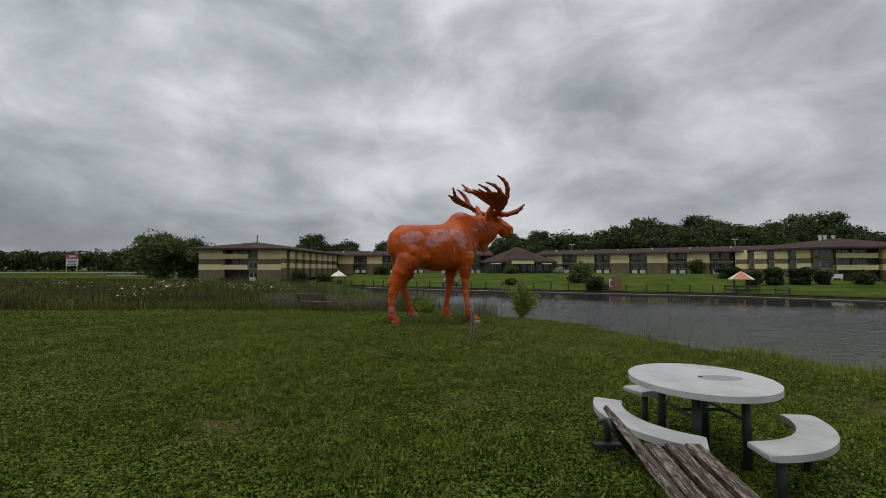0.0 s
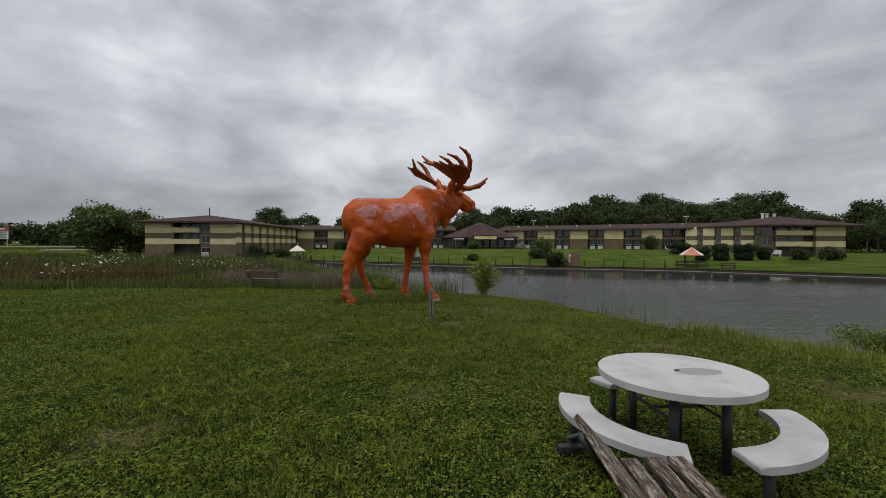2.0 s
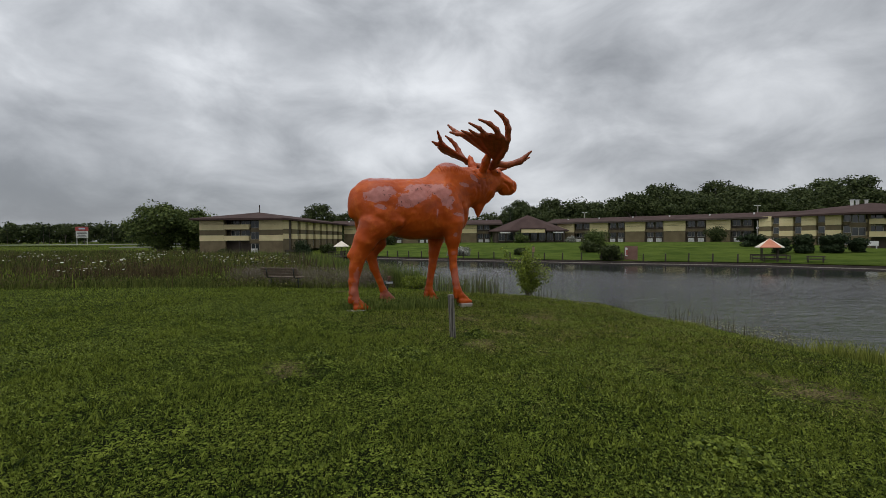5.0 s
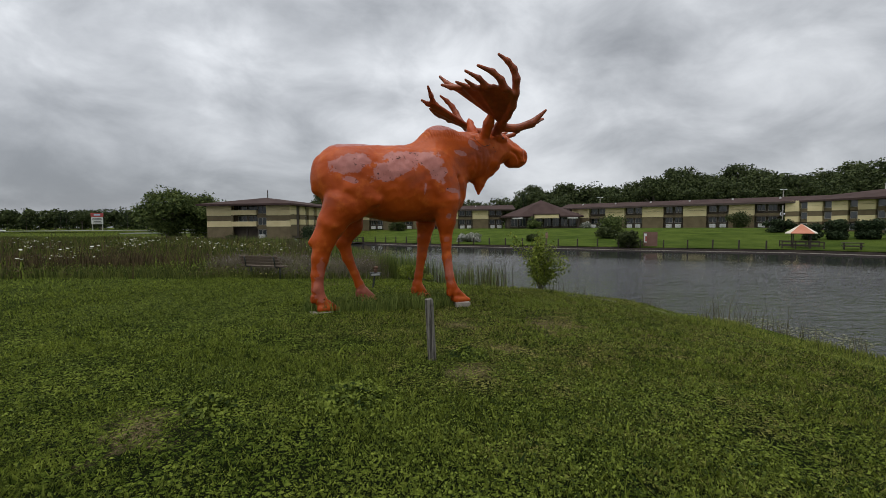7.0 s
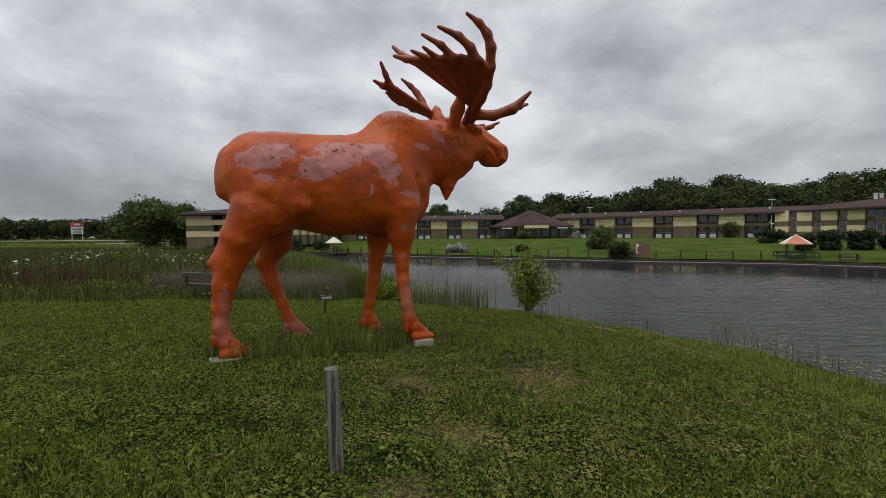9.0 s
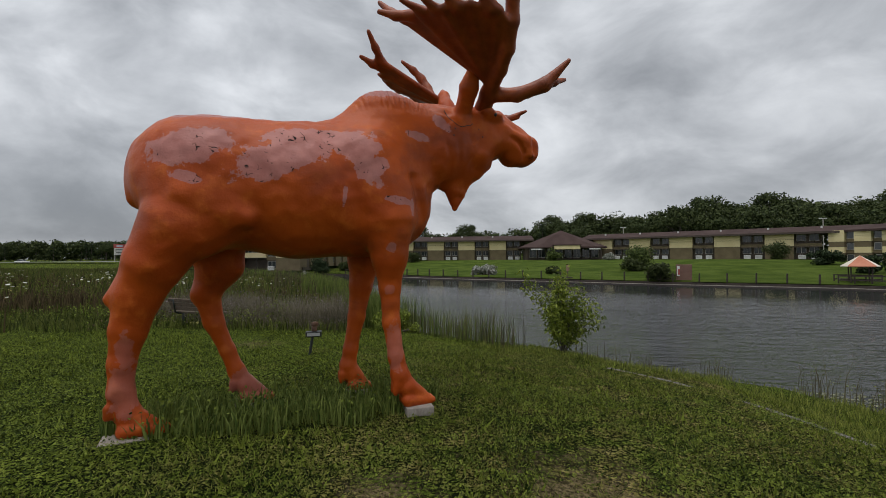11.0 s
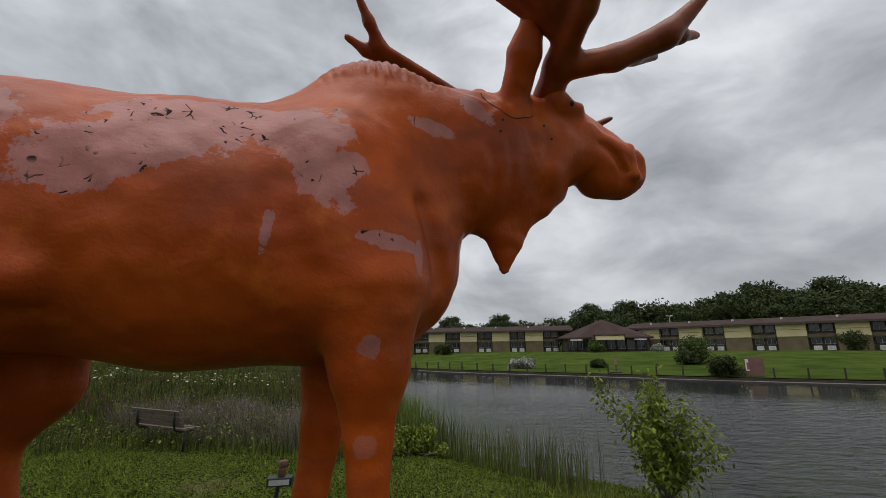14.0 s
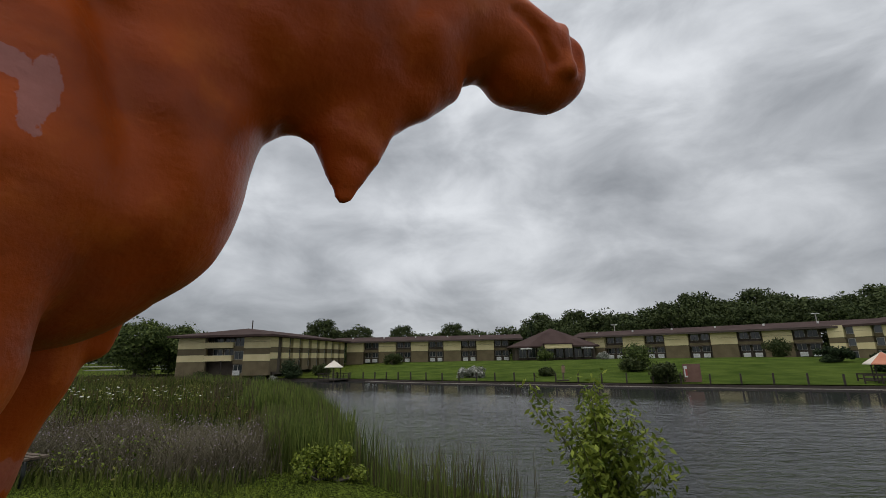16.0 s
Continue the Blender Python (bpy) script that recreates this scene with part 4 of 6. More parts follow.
def arc_slab(r0, r1, a0, a1, z0, z1, seg=20, bevel=0.015):
    """A curved slab of a ring, or a disc for r0 = 0."""
    bm = bmesh.new()
    angs = [radians(a0 + (a1 - a0) * i / seg) for i in range(seg + 1)]
    out = [(r1 * math.cos(a), r1 * math.sin(a)) for a in angs]
    if r0 > 0:
        ring = out + [(r0 * math.cos(a), r0 * math.sin(a)) for a in reversed(angs)]
    else:
        ring = out[:-1]
    lo = [bm.verts.new((x, y, z0)) for x, y in ring]
    hi = [bm.verts.new((x, y, z1)) for x, y in ring]
    n = len(ring)
    bm.faces.new(hi)
    bm.faces.new(lo[::-1])
    for i in range(n):
        bm.faces.new((lo[i], lo[(i + 1) % n], hi[(i + 1) % n], hi[i]))
    if bevel:
        es = [e for e in bm.edges if abs(e.verts[0].co.z - e.verts[1].co.z) < 1e-6]
        bmesh.ops.bevel(bm, geom=es, offset=bevel, segments=3, affect="EDGES", profile=0.5)
    return bm


TX, TY = 2.80, 3.46
tz = zat(TX, TY)
table = thing("picnic_table", pose(TX, TY, tz), "round white concrete picnic table with curved benches on black legs", "picnic table")
part("tabletop", arc_slab(0, 0.64, 0, 360, 0.70, 0.755, 56, 0.018), TABLEWHITE, table, "worn white concrete top with a dull stain")
bm = bmesh.new()
bmesh.ops.create_cone(bm, cap_ends=True, segments=16, radius1=0.022, radius2=0.022, depth=0.006, matrix=pose(0.02, 0.03, 0.757))
part("umbrella_hole", bm, BLACKSTEEL, table)
for ang in (52, 128, 232, 308):
    x, y = 0.36 * math.cos(radians(ang)), 0.40 * math.sin(radians(ang))
    part("leg", rod(bmesh.new(), (x, y, -0.10), (x, y, 0.705), 0.038, seg=12), BLACKSTEEL, table, smooth=True)
for a, b in (((0.22, 0.31, 0.45), (0.22, -0.31, 0.45)), ((-0.22, 0.31, 0.45), (-0.22, -0.31, 0.45)), ((-0.22, 0.0, 0.45), (0.22, 0.0, 0.45)), ((0.0, 0.0, 0.45), (0.22, 0.26, 0.38))):
    part("crossbar", rod(bmesh.new(), a, b, 0.014), BLACKSTEEL, table)
for i, (a0, a1) in enumerate(((150, 243), (266, 356), (47, 113))):
    seat = part("curved_seat", arc_slab(0.71, 0.985, a0, a1, 0.375, 0.43, 22, 0.016), TABLEWHITE, table, "curved white concrete seat")
    for a in (a0 + 12, a1 - 12):
        x, y = 0.85 * math.cos(radians(a)), 0.85 * math.sin(radians(a))
        part("seat_leg", rod(bmesh.new(), (x, y, -0.12), (x, y, 0.38), 0.036, seg=12), BLACKSTEEL, seat, smooth=True)
part("foot_bar", boxes(((0.30, 0.09, 0.07), (-0.84, 0.16, 0.03), 0.008, 0)), BLACKSTEEL, table)


def plank_bench(m, length, label, wood, backs, leg_h=0.42, lean=16, bw=0.11):
    """A slatted bench with its back at -x, seat slats along y."""
    b = thing("park_bench", m, label, "bench")
    sn, cs = math.sin(radians(lean)), math.cos(radians(lean))
    for i, x in enumerate((0.055, 0.21, 0.365)):
        part("seat_slat", boxes(((0.108, length, 0.042), (x, -length / 2 + 0.02 * i, leg_h), 0.006)), wood, b)
    for i in range(backs):
        bm = bmesh.new()
        r = 0.09 + (bw + 0.018) * (i + 0.25)
        box(bm, (0.04, length, bw), pose(-0.02 - r * sn, -length / 2 + 0.03 * i, leg_h + r * cs, 0, -lean, 0), 0.006)
        part("back_slat", bm, wood, b)
    for y in (-0.22, -length + 0.22):
        bm = bmesh.new()
        r = 0.09 + (bw + 0.018) * backs - 0.05
        pts = [(-0.06 - r * sn, y, leg_h - 0.02 + r * cs), (-0.08 - 0.08 * sn, y, leg_h + 0.02), (0.02, y, leg_h - 0.05), (0.36, y, leg_h - 0.05)]
        for p, q in zip(pts, pts[1:]):
            rod(bm, p, q, 0.024, seg=8)
        for p in pts[1:3]:
            bmesh.ops.create_uvsphere(bm, u_segments=8, v_segments=6, radius=0.026, matrix=Matrix.Translation(p))
        part("bracket", bm, BLACKSTEEL, b, "black steel bracket", True)
        part("leg", rod(bmesh.new(), (0.16, y, -0.1), (0.16, y, leg_h - 0.05), 0.035, seg=10), BLACKSTEEL, b, smooth=True)
        part("bolt", rod(bmesh.new(), pts[0], (pts[0][0] - 0.07, y, pts[0][2] - 0.02), 0.014), BLACKSTEEL, b)
    return b


plank_bench(pose(1.84, 2.56, zat(1.8, 2.2), 0, 0, -7), 1.75, "weathered wooden slat bench with peeling grey grain and black brackets", WEATHERED, 2, 0.45, 43, 0.15)
fb = plank_bench(pose(0, 0, 0), 1.88, "old brown wooden park bench at the edge of the meadow", BENCHWOOD, 3, 0.42)
fb.matrix_world = pose(-7.55, 21.75, zat(-6.8, 21.4) + 0.04, 0, 0, 73)

# post, blocks under the hooves, spotlight
post_z = zat(1.02, 10.54)
bm = bmesh.new()
box(bm, (0.098, 0.095, 0.87), pose(0, 0, 0.345), 0.008)
for v in bm.verts:
    if v.co.z > 0.7:
        v.co.z += 0.012 * math.sin(v.co.x * 60) - 0.1 * v.co.x
    v.co.x -= 0.045 * v.co.z
post = part("wooden_post", bm, WEATHERED_Z)
post.matrix_world = pose(1.02, 10.54, post_z, 0, 0, 12)
tagged(post, "short weathered grey wooden post leaning in the lawn", "post")


def moose_at(x, y, z=0.0):
    return MOOSE @ Vector((x, y, z))


for i, (x, y, sx, sy, sz) in enumerate(((-1.80, -0.32, 0.42, 0.30, 0.055), (1.16, -0.46, 0.32, 0.34, 0.17), (-0.70, 0.42, 0.40, 0.30, 0.055), (0.60, 0.42, 0.34, 0.30, 0.07))):
    q = moose_at(x, y)
    bm = boxes(((sx, sy, sz + 0.2), (0, 0, -(sz + 0.2) / 2), 0.012))
    ob = part("concrete_block", bm, PADSTONE)
    ob.matrix_world = pose(q.x, q.y, -0.15 + 0.07, 0, 0, 27 + (8, -6, 0, 0)[i])
    tagged(ob, "rough grey concrete block under a hoof of the statue", "concrete block", "blocks under the statue")

lamp = thing("spotlight", pose(-1.36, 17.55, zat(-1.36, 17.55), 0, 0, 20), "small black ground spotlight on a short leaning stake", "spotlight")
part("stake", rod(bmesh.new(), (0, 0, -0.05), (0.06, 0.02, 0.36), 0.028, seg=8), BLACKSTEEL, lamp)
bm = boxes(((0.30, 0.16, 0.10), (0.08, 0.02, 0.40), 0.01))
head = part("lamp_head", bm, BLACKSTEEL, lamp)
part("lens", boxes(((0.24, 0.010, 0.06), (0.08, -0.064, 0.40))), plain("dull_lamp_glass", (0.32, 0.33, 0.34), (0.42, 0.43, 0.44), 5, 0.2), head, "dull glass front")
stump = part("junction_box", boxes(((0.10, 0.09, 0.10), (0.09, 0.03, 0.50), 0.02, 12), ((0.12, 0.10, 0.09), (0.10, 0.04, 0.59), 0.03, 30)), plain("rusty_brown_metal", (0.050, 0.024, 0.014), (0.15, 0.075, 0.042), 9, 0.7, 0.2), lamp, "rusty brown box on top")

# timber edging along the bank
EDGE = [(4.45, 18.25), (5.25, 17.2), (6.15, 16.25), (6.68, 15.75), (7.2, 15.1), (7.75, 14.3), (8.3, 13.45), (8.9, 12.4)]
for a, b in zip(EDGE, EDGE[1:]):
    a3, b3 = Vector((*a, zat(*a) - 0.035)), Vector((*b, zat(*b) - 0.035))
    d = (b3 - a3)
    bm = bmesh.new()
    box(bm, (d.length * 0.97, 0.10, 0.10), Matrix(), 0.012)
    ob = part("landscape_timber", bm, WEATHERED_Z)
    ob.matrix_world = Matrix.Translation((a3 + b3) / 2) @ d.to_track_quat("X", "Z").to_matrix().to_4x4()
    tagged(ob, "weathered grey landscape timber lying along the grassy bank", "timber", "timbers edging the bank")


# ---- the lodge across the pond ----
CREAM = plain("cream_painted_siding", (0.66, 0.55, 0.29), (0.76, 0.65, 0.37), 0.5, 0.75)
OLIVE = plain("olive_brown_siding", (0.125, 0.095, 0.050), (0.185, 0.145, 0.078), 0.6, 0.85)
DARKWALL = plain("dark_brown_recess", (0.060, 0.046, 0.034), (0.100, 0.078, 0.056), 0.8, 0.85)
ROOFMAT = plain("brown_shingle_roof", (0.052, 0.034, 0.031), (0.080, 0.054, 0.049), 0.35, 0.95, 0.3, fine=6, spec=0.1)
FASCIA = plain("dark_brown_fascia", (0.055, 0.040, 0.033), (0.085, 0.062, 0.050), 0.7, 0.8)
FRAMEMAT = plain("grey_window_frame", (0.30, 0.28, 0.25), (0.42, 0.40, 0.36), 1.0, 0.6)
WHITEMETAL = plain("white_painted_metal", (0.58, 0.58, 0.55), (0.72, 0.72, 0.70), 1.0, 0.5)
k = Nodes("dark_window_glass")
GLASSY = k.done((0.035, 0.042, 0.045), 0.08, 0.0, 0.6)
BROWNTIMBER = plain("dark_timber", (0.026, 0.019, 0.015), (0.055, 0.041, 0.032), 2.0, 0.85)

lodge = thing("lodge_building", Matrix(), "long two and three storey cream and brown lodge with brown roofs", "building")


def frame_of(a, b, z=0.0):
    """Local frame of a facade from a to b: x along it, y into the building."""
    d = math.degrees(math.atan2(b[1] - a[1], b[0] - a[0]))
    return pose(a[0], a[1], z, 0, 0, d), math.hypot(b[0] - a[0], b[1] - a[1])


def slab(name, m, size, c, mat, label="", bevel=0.0, parent=None):
    ob = part(name, boxes((size, c, bevel)), mat, parent or lodge, label)
    ob.matrix_world = m
    return ob


def window(m, x, z, w, h, y=0.0, split=2):
    f = part("window", boxes(((w + 0.16, 0.10, 0.08), (x, y, z + h / 2)), ((w + 0.16, 0.10, 0.08), (x, y, z - h / 2)),
                             *[((0.08, 0.10, h), (x - w / 2 + w * i / split, y, z)) for i in range(split + 1)]), FRAMEMAT, lodge)
    f.matrix_world = m
    g = part("pane", boxes(((w, 0.03, h), (x, y + 0.05, z))), GLASSY, f)
    g.matrix_parent_inverse = Matrix()
    return f


def air_unit(m, x, z, y):
    u = slab("air_conditioner", m, (1.25, 0.45, 0.85), (x, y, z), WHITEMETAL, "white wall air conditioner", 0.03)
    for i in range(3):
        s = part("grille", boxes(((1.0, 0.02, 0.05), (x, y - 0.235, z - 0.15 + 0.16 * i))), FRAMEMAT, u)
        s.matrix_parent_inverse = Matrix()


def long_wing(a, b, z0, z1, bays, first_panel=True):
    """Two storeys: cream panels between deep window bays."""
    m, L = frame_of(a, b)
    pitch = L / bays
    pw = pitch * 0.52
    mid = z0 + (z1 - z0) * 0.48
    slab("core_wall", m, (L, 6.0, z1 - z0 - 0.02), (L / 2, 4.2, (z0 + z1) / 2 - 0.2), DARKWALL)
    for i in range(bays):
        c = pitch * i + pw / 2
        slab("lower_wall", m, (pw, 1.2, mid - z0 + 0.6), (c, 0.6, (z0 + mid) / 2 - 0.3), OLIVE)
        hgt = z1 - mid
        for j in range(2):
            slab("cream_panel", m, (pw + 0.06, 1.26, hgt / 2 - 0.06), (c, 0.57, mid + hgt * (0.25 + 0.5 * j)), CREAM)
        w0 = pitch * i + pw
        ww = pitch - pw
        slab("balcony_rail", m, (ww, 0.12, 0.62), (w0 + ww / 2, 0.35, mid + 0.22), OLIVE)
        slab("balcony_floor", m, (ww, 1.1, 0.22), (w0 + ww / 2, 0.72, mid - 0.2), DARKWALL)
        for f in (0.27, 0.73):
            x = w0 + ww * f
            window(m, x, z0 + 1.75, ww * 0.34, 1.25, 1.12)
            window(m, x, mid + 1.75, ww * 0.34, 1.35, 1.12)
            air_unit(m, x + 0.1, z0 + 0.30, 0.2)
    return m, L


def strip_roof(a, b, depth, z, rise, over=1.1, ends=0.5):
    m, L = frame_of(a, b)
    bm = bmesh.new()
    rows = [(-over, z - 0.05), (depth / 2, z + rise), (depth + over, z - 0.05), (depth + over, z - 0.40), (-over, z - 0.40)]
    lo = [bm.verts.new((-ends, y, zz)) for y, zz in rows]
    hi = [bm.verts.new((L + ends, y, zz)) for y, zz in rows]
    n = len(rows)
    for i in range(n):
        bm.faces.new((lo[i], lo[(i + 1) % n], hi[(i + 1) % n], hi[i]))
    bm.faces.new(lo[::-1]), bm.faces.new(hi)
    bmesh.ops.recalc_face_normals(bm, faces=bm.faces[:])
    r = part("roof", bm, ROOFMAT, lodge, "brown shingled roof")
    r.matrix_world = m
    f = part("fascia", boxes(((L + 2 * ends, 0.08, 0.42), (L / 2, -over - 0.045, z - 0.22))), FASCIA, r)
    f.matrix_parent_inverse = Matrix()
    for i in range(int(L // 9)):
        v = part("roof_vent", boxes(((0.35, 0.35, 0.5), (5 + 9 * i, depth * 0.3, z + rise * 0.75))), WHITEMETAL, r)
        v.matrix_parent_inverse = Matrix()


def hip_roof(poly, z, rise, inset, back=None):
    """A hipped roof over a four-cornered plan."""
    p = [Vector((x, y, 0)) for x, y in poly]
    c = sum(p, Vector()) / 4
    big = [c + (q - c) * 1.03 for q in p]
    bm = bmesh.new()
    lo = [bm.verts.new((q.x, q.y, z - 0.40)) for q in big]
    ev = [bm.verts.new((q.x, q.y, z - 0.03)) for q in big]
    f, bk = (big[0] + big[1]) / 2, (big[2] + big[3]) / 2
    r0, r1 = f.lerp(bk, inset), f.lerp(bk, 1 - inset * 0.4)
    a, b = bm.verts.new((r0.x, r0.y, z + rise)), bm.verts.new((r1.x, r1.y, z + (rise if back is None else back)))
    for i in range(4):
        bm.faces.new((lo[i], lo[(i + 1) % 4], ev[(i + 1) % 4], ev[i]))
    bm.faces.new(lo[::-1])
    bm.faces.new((ev[0], ev[1], a)), bm.faces.new((ev[1], ev[2], b, a)), bm.faces.new((ev[2], ev[3], b)), bm.faces.new((ev[3], ev[0], a, b))
    bmesh.ops.recalc_face_normals(bm, faces=bm.faces[:])
    part("roof", bm, ROOFMAT, lodge, "brown hipped roof")


def banded(m, x0, x1, z0, z1, y=0.0, depth=0.9):
    """Cream and olive bands of the three-storey arms; z runs from the ground to the eaves."""
    w, c = x1 - x0, (x0 + x1) / 2
    H = z1 - z0
    for f0, f1, mat in ((0.0, 0.345, OLIVE), (0.35, 0.515, CREAM), (0.52, 0.665, OLIVE), (0.67, 0.825, CREAM), (0.83, 0.995, CREAM)):
        pr = 0.05 if mat is CREAM else 0.0
        slab("cream_panel" if mat is CREAM else "olive_panel", m, (w, depth + pr, H * (f1 - f0)), (c, y + depth / 2 - pr / 2, z0 + H * (f0 + f1) / 2), mat)


def arm_face(a, b, z0, z1, flip=False):
    """The end of an arm: banded walls round a stack of balconies."""
    m, L = frame_of(a, b)
    H = z1 - z0
    s = [0.0, 0.30, 0.60, 0.72, 1.0] if not flip else [0.0, 0.16, 0.60, 0.70, 1.0]
    xs = [q * L for q in s]
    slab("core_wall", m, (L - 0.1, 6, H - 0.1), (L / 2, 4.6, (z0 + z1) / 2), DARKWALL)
    banded(m, xs[3], xs[4], z0, z1)
    if flip:
        bal, win = (xs[1], xs[2]), (xs[0], xs[1])
        banded(m, xs[2] + 0.9, xs[3], z0, z1)
    else:
        banded(m, xs[0], xs[1], z0, z1)
        bal, win = (xs[1], xs[2]), (xs[2], xs[3])
    bw = bal[1] - bal[0]
    for fr in (0.36, 0.685):
        slab("balcony", m, (bw, 1.4, H * 0.14), ((bal[0] + bal[1]) / 2, 0.55, z0 + H * (fr + 0.07)), CREAM, "cream balcony front")
        window(m, bal[0] + bw * 0.3, z0 + H * (fr + 0.22), bw * 0.34, H * 0.15, 1.55)
        window(m, bal[0] + bw * 0.72, z0 + H * (fr + 0.22), bw * 0.34, H * 0.15, 1.55)
    slab("balcony_post", m, (0.35, 0.35, H), (bal[0] + bw * 0.02, 0.1, z0 + H / 2), OLIVE)
    slab("balcony_post", m, (0.25, 0.25, H * 0.36), (bal[0] + bw * 0.62, 0.1, z0 + H * 0.18), BROWNTIMBER)
    ww = win[1] - win[0]
    for i, fz in enumerate((0.16, 0.50, 0.83)):
        window(m, (win[0] + win[1]) / 2, z0 + H * fz, ww * 0.8, H * 0.20, 0.45)
        slab("spandrel", m, (ww, 0.4, H * 0.11), ((win[0] + win[1]) / 2, 0.5, z0 + H * (fz - 0.16)), OLIVE)
    air_unit(m, (win[0] + win[1]) / 2, z0 + 0.5, 0.1)


def arm_side(a, b, z0, z1, n):
    """The long side of an arm: narrow tall windows between cream piers."""
    m, L = frame_of(a, b)
    pitch = L / n
    H = z1 - z0
    slab("core_wall", m, (L, 1.0, H - 0.1), (L / 2, 1.5, (z0 + z1) / 2), DARKWALL)
    for i in range(n):
        banded(m, pitch * i, pitch * i + pitch * 0.62, z0, z1, 0.0, 0.9)
        x = pitch * (i + 0.81)
        for fz in (0.20, 0.53, 0.85):
            window(m, x, z0 + H * fz, pitch * 0.26, H * 0.19, 0.5, 1)
            slab("spandrel", m, (pitch * 0.38, 0.3, H * 0.09), (x, 0.72, z0 + H * (fz - 0.15)), OLIVE)


ZE = 6.35
# left arm, left wing, lobby, right wing, right arm
arm_face((-54.2, 93), (-36.0, 92.6), -1.0, ZE)
arm_side((-36.0, 92.8), (-33.6, 132.5), -0.4, ZE, 9)
hip_roof([(-54.9, 91.6), (-35.2, 91.3), (-32.5, 133), (-54, 133)], ZE, 1.75, 0.22)
long_wing((-33.6, 133), (11.0, 133), 0.75, ZE - 0.1, 5)
strip_roof((-38, 133), (14.0, 133), 12, ZE - 0.1, 1.35)
long_wing((30.5, 131), (69.6, 105), 0.75, ZE - 0.2, 5)
strip_roof((28.0, 132.6), (78.0, 99.4), 12, ZE - 0.08, 1.35)
arm_side((70.2, 104.2), (78.4, 90.2), -0.6, ZE, 4)
arm_face((78.4, 90), (96.4, 88.2), -1.2, ZE + 0.1, True)
hip_roof([(77.4, 88.2), (98.2, 86.2), (95, 116), (69.5, 108)], ZE, 2.2, 0.30, 1.3)
for x, y in ((83.6, 96.0), (84.9, 96.2), (86.9, 96.4)):
    part("chimney", boxes(((0.42, 0.42, 1.5), (x, y, ZE + 2.2), 0.04), ((0.6, 0.6, 0.12), (x, y, ZE + 2.95), 0.02)), WHITEMETAL, lodge, "white roof vent stack")

# lobby: many-sided hall under a pyramid roof
LX, LY = 21.3, 128.5
bm = bmesh.new()
ring = [(11.2, -3.0), (7.0, -7.2), (-7.0, -7.2), (-11.2, -3.0), (-11.2, 5.0), (11.2, 5.0)]
ev = [bm.verts.new((LX + x, LY + y, 3.95)) for x, y in ring]
lo = [bm.verts.new((LX + x, LY + y, 3.60)) for x, y in ring]
top = bm.verts.new((LX, LY, 8.45))
for i in range(6):
    bm.faces.new((ev[i], ev[(i + 1) % 6], top))
    bm.faces.new((lo[i], lo[(i + 1) % 6], ev[(i + 1) % 6], ev[i]))
bm.faces.new(lo)
bmesh.ops.recalc_face_normals(bm, faces=bm.faces[:])
part("lobby_roof", bm, ROOFMAT, lodge, "brown pyramid roof over the lobby")
part("lobby_wall", boxes(((19.5, 9.0, 3.2), (LX, LY + 0.5, 2.2))), DARKWALL, lodge)
part("entrance_fascia", boxes(((6.4, 0.5, 1.0), (LX + 0.3, LY - 7.6, 3.75), 0.03)), CREAM, lodge, "cream entrance fascia")
part("entrance_canopy", boxes(((7.0, 3.2, 0.25), (LX + 0.3, LY - 6.4, 4.35), 0.03)), ROOFMAT, lodge)
for i in range(9):
    x = LX - 9.0 + 2.25 * i
    part("lobby_post", boxes(((0.30, 0.30, 3.2), (x, LY - 4.6, 2.2))), BROWNTIMBER, lodge)
    if i < 8:
        window(Matrix.Translation((0, 0, 0)), x + 1.12, 2.3, 1.8, 2.2, LY - 4.2, 2)
for sx in (-1, 1):
    part("awning", boxes(((2.6, 1.2, 0.3), (LX + 7.2 * sx, LY - 7.0, 3.3), 0.05, 25 * sx)), WHITEMETAL, lodge, "white awning")

# lamp standards behind the roof, flag pole
for x, y, z in ((41, 140, 9.7), (84, 125, 10.4)):
    lm = thing("street_lamp", pose(x, y, 3), "tall grey double-headed street lamp behind the lodge", "street lamp")
    part("pole", rod(bmesh.new(), (0, 0, -2), (0, 0, z - 3), 0.12), FRAMEMAT, lm)
    for s in (-1, 1):
        part("lamp_head", boxes(((0.7, 0.4, 0.2), (0.5 * s, 0, z - 3), 0.05)), WHITEMETAL, lm)
mast = part("mast", rod(bmesh.new(), (-49, 110, 0), (-49, 110, 10.6), 0.13), BROWNTIMBER)
tagged(mast, "thin dark mast standing behind the lodge roof", "mast")

# ---- far bank: edging, fence posts, shelters ----
def along(line, step, start=0.0):
    out, need = [], start
    for a, b in zip(line, line[1:]):
        a, b = Vector(a), Vector(b)
        L = (b - a).length
        while need <= L:
            out.append((a.lerp(b, need / L), math.degrees(math.atan2(b.y - a.y, b.x - a.x))))
            need += step
        need -= L
    return out


shore = [p for p in FAR_SHORE if -50 < p[0] < 60]
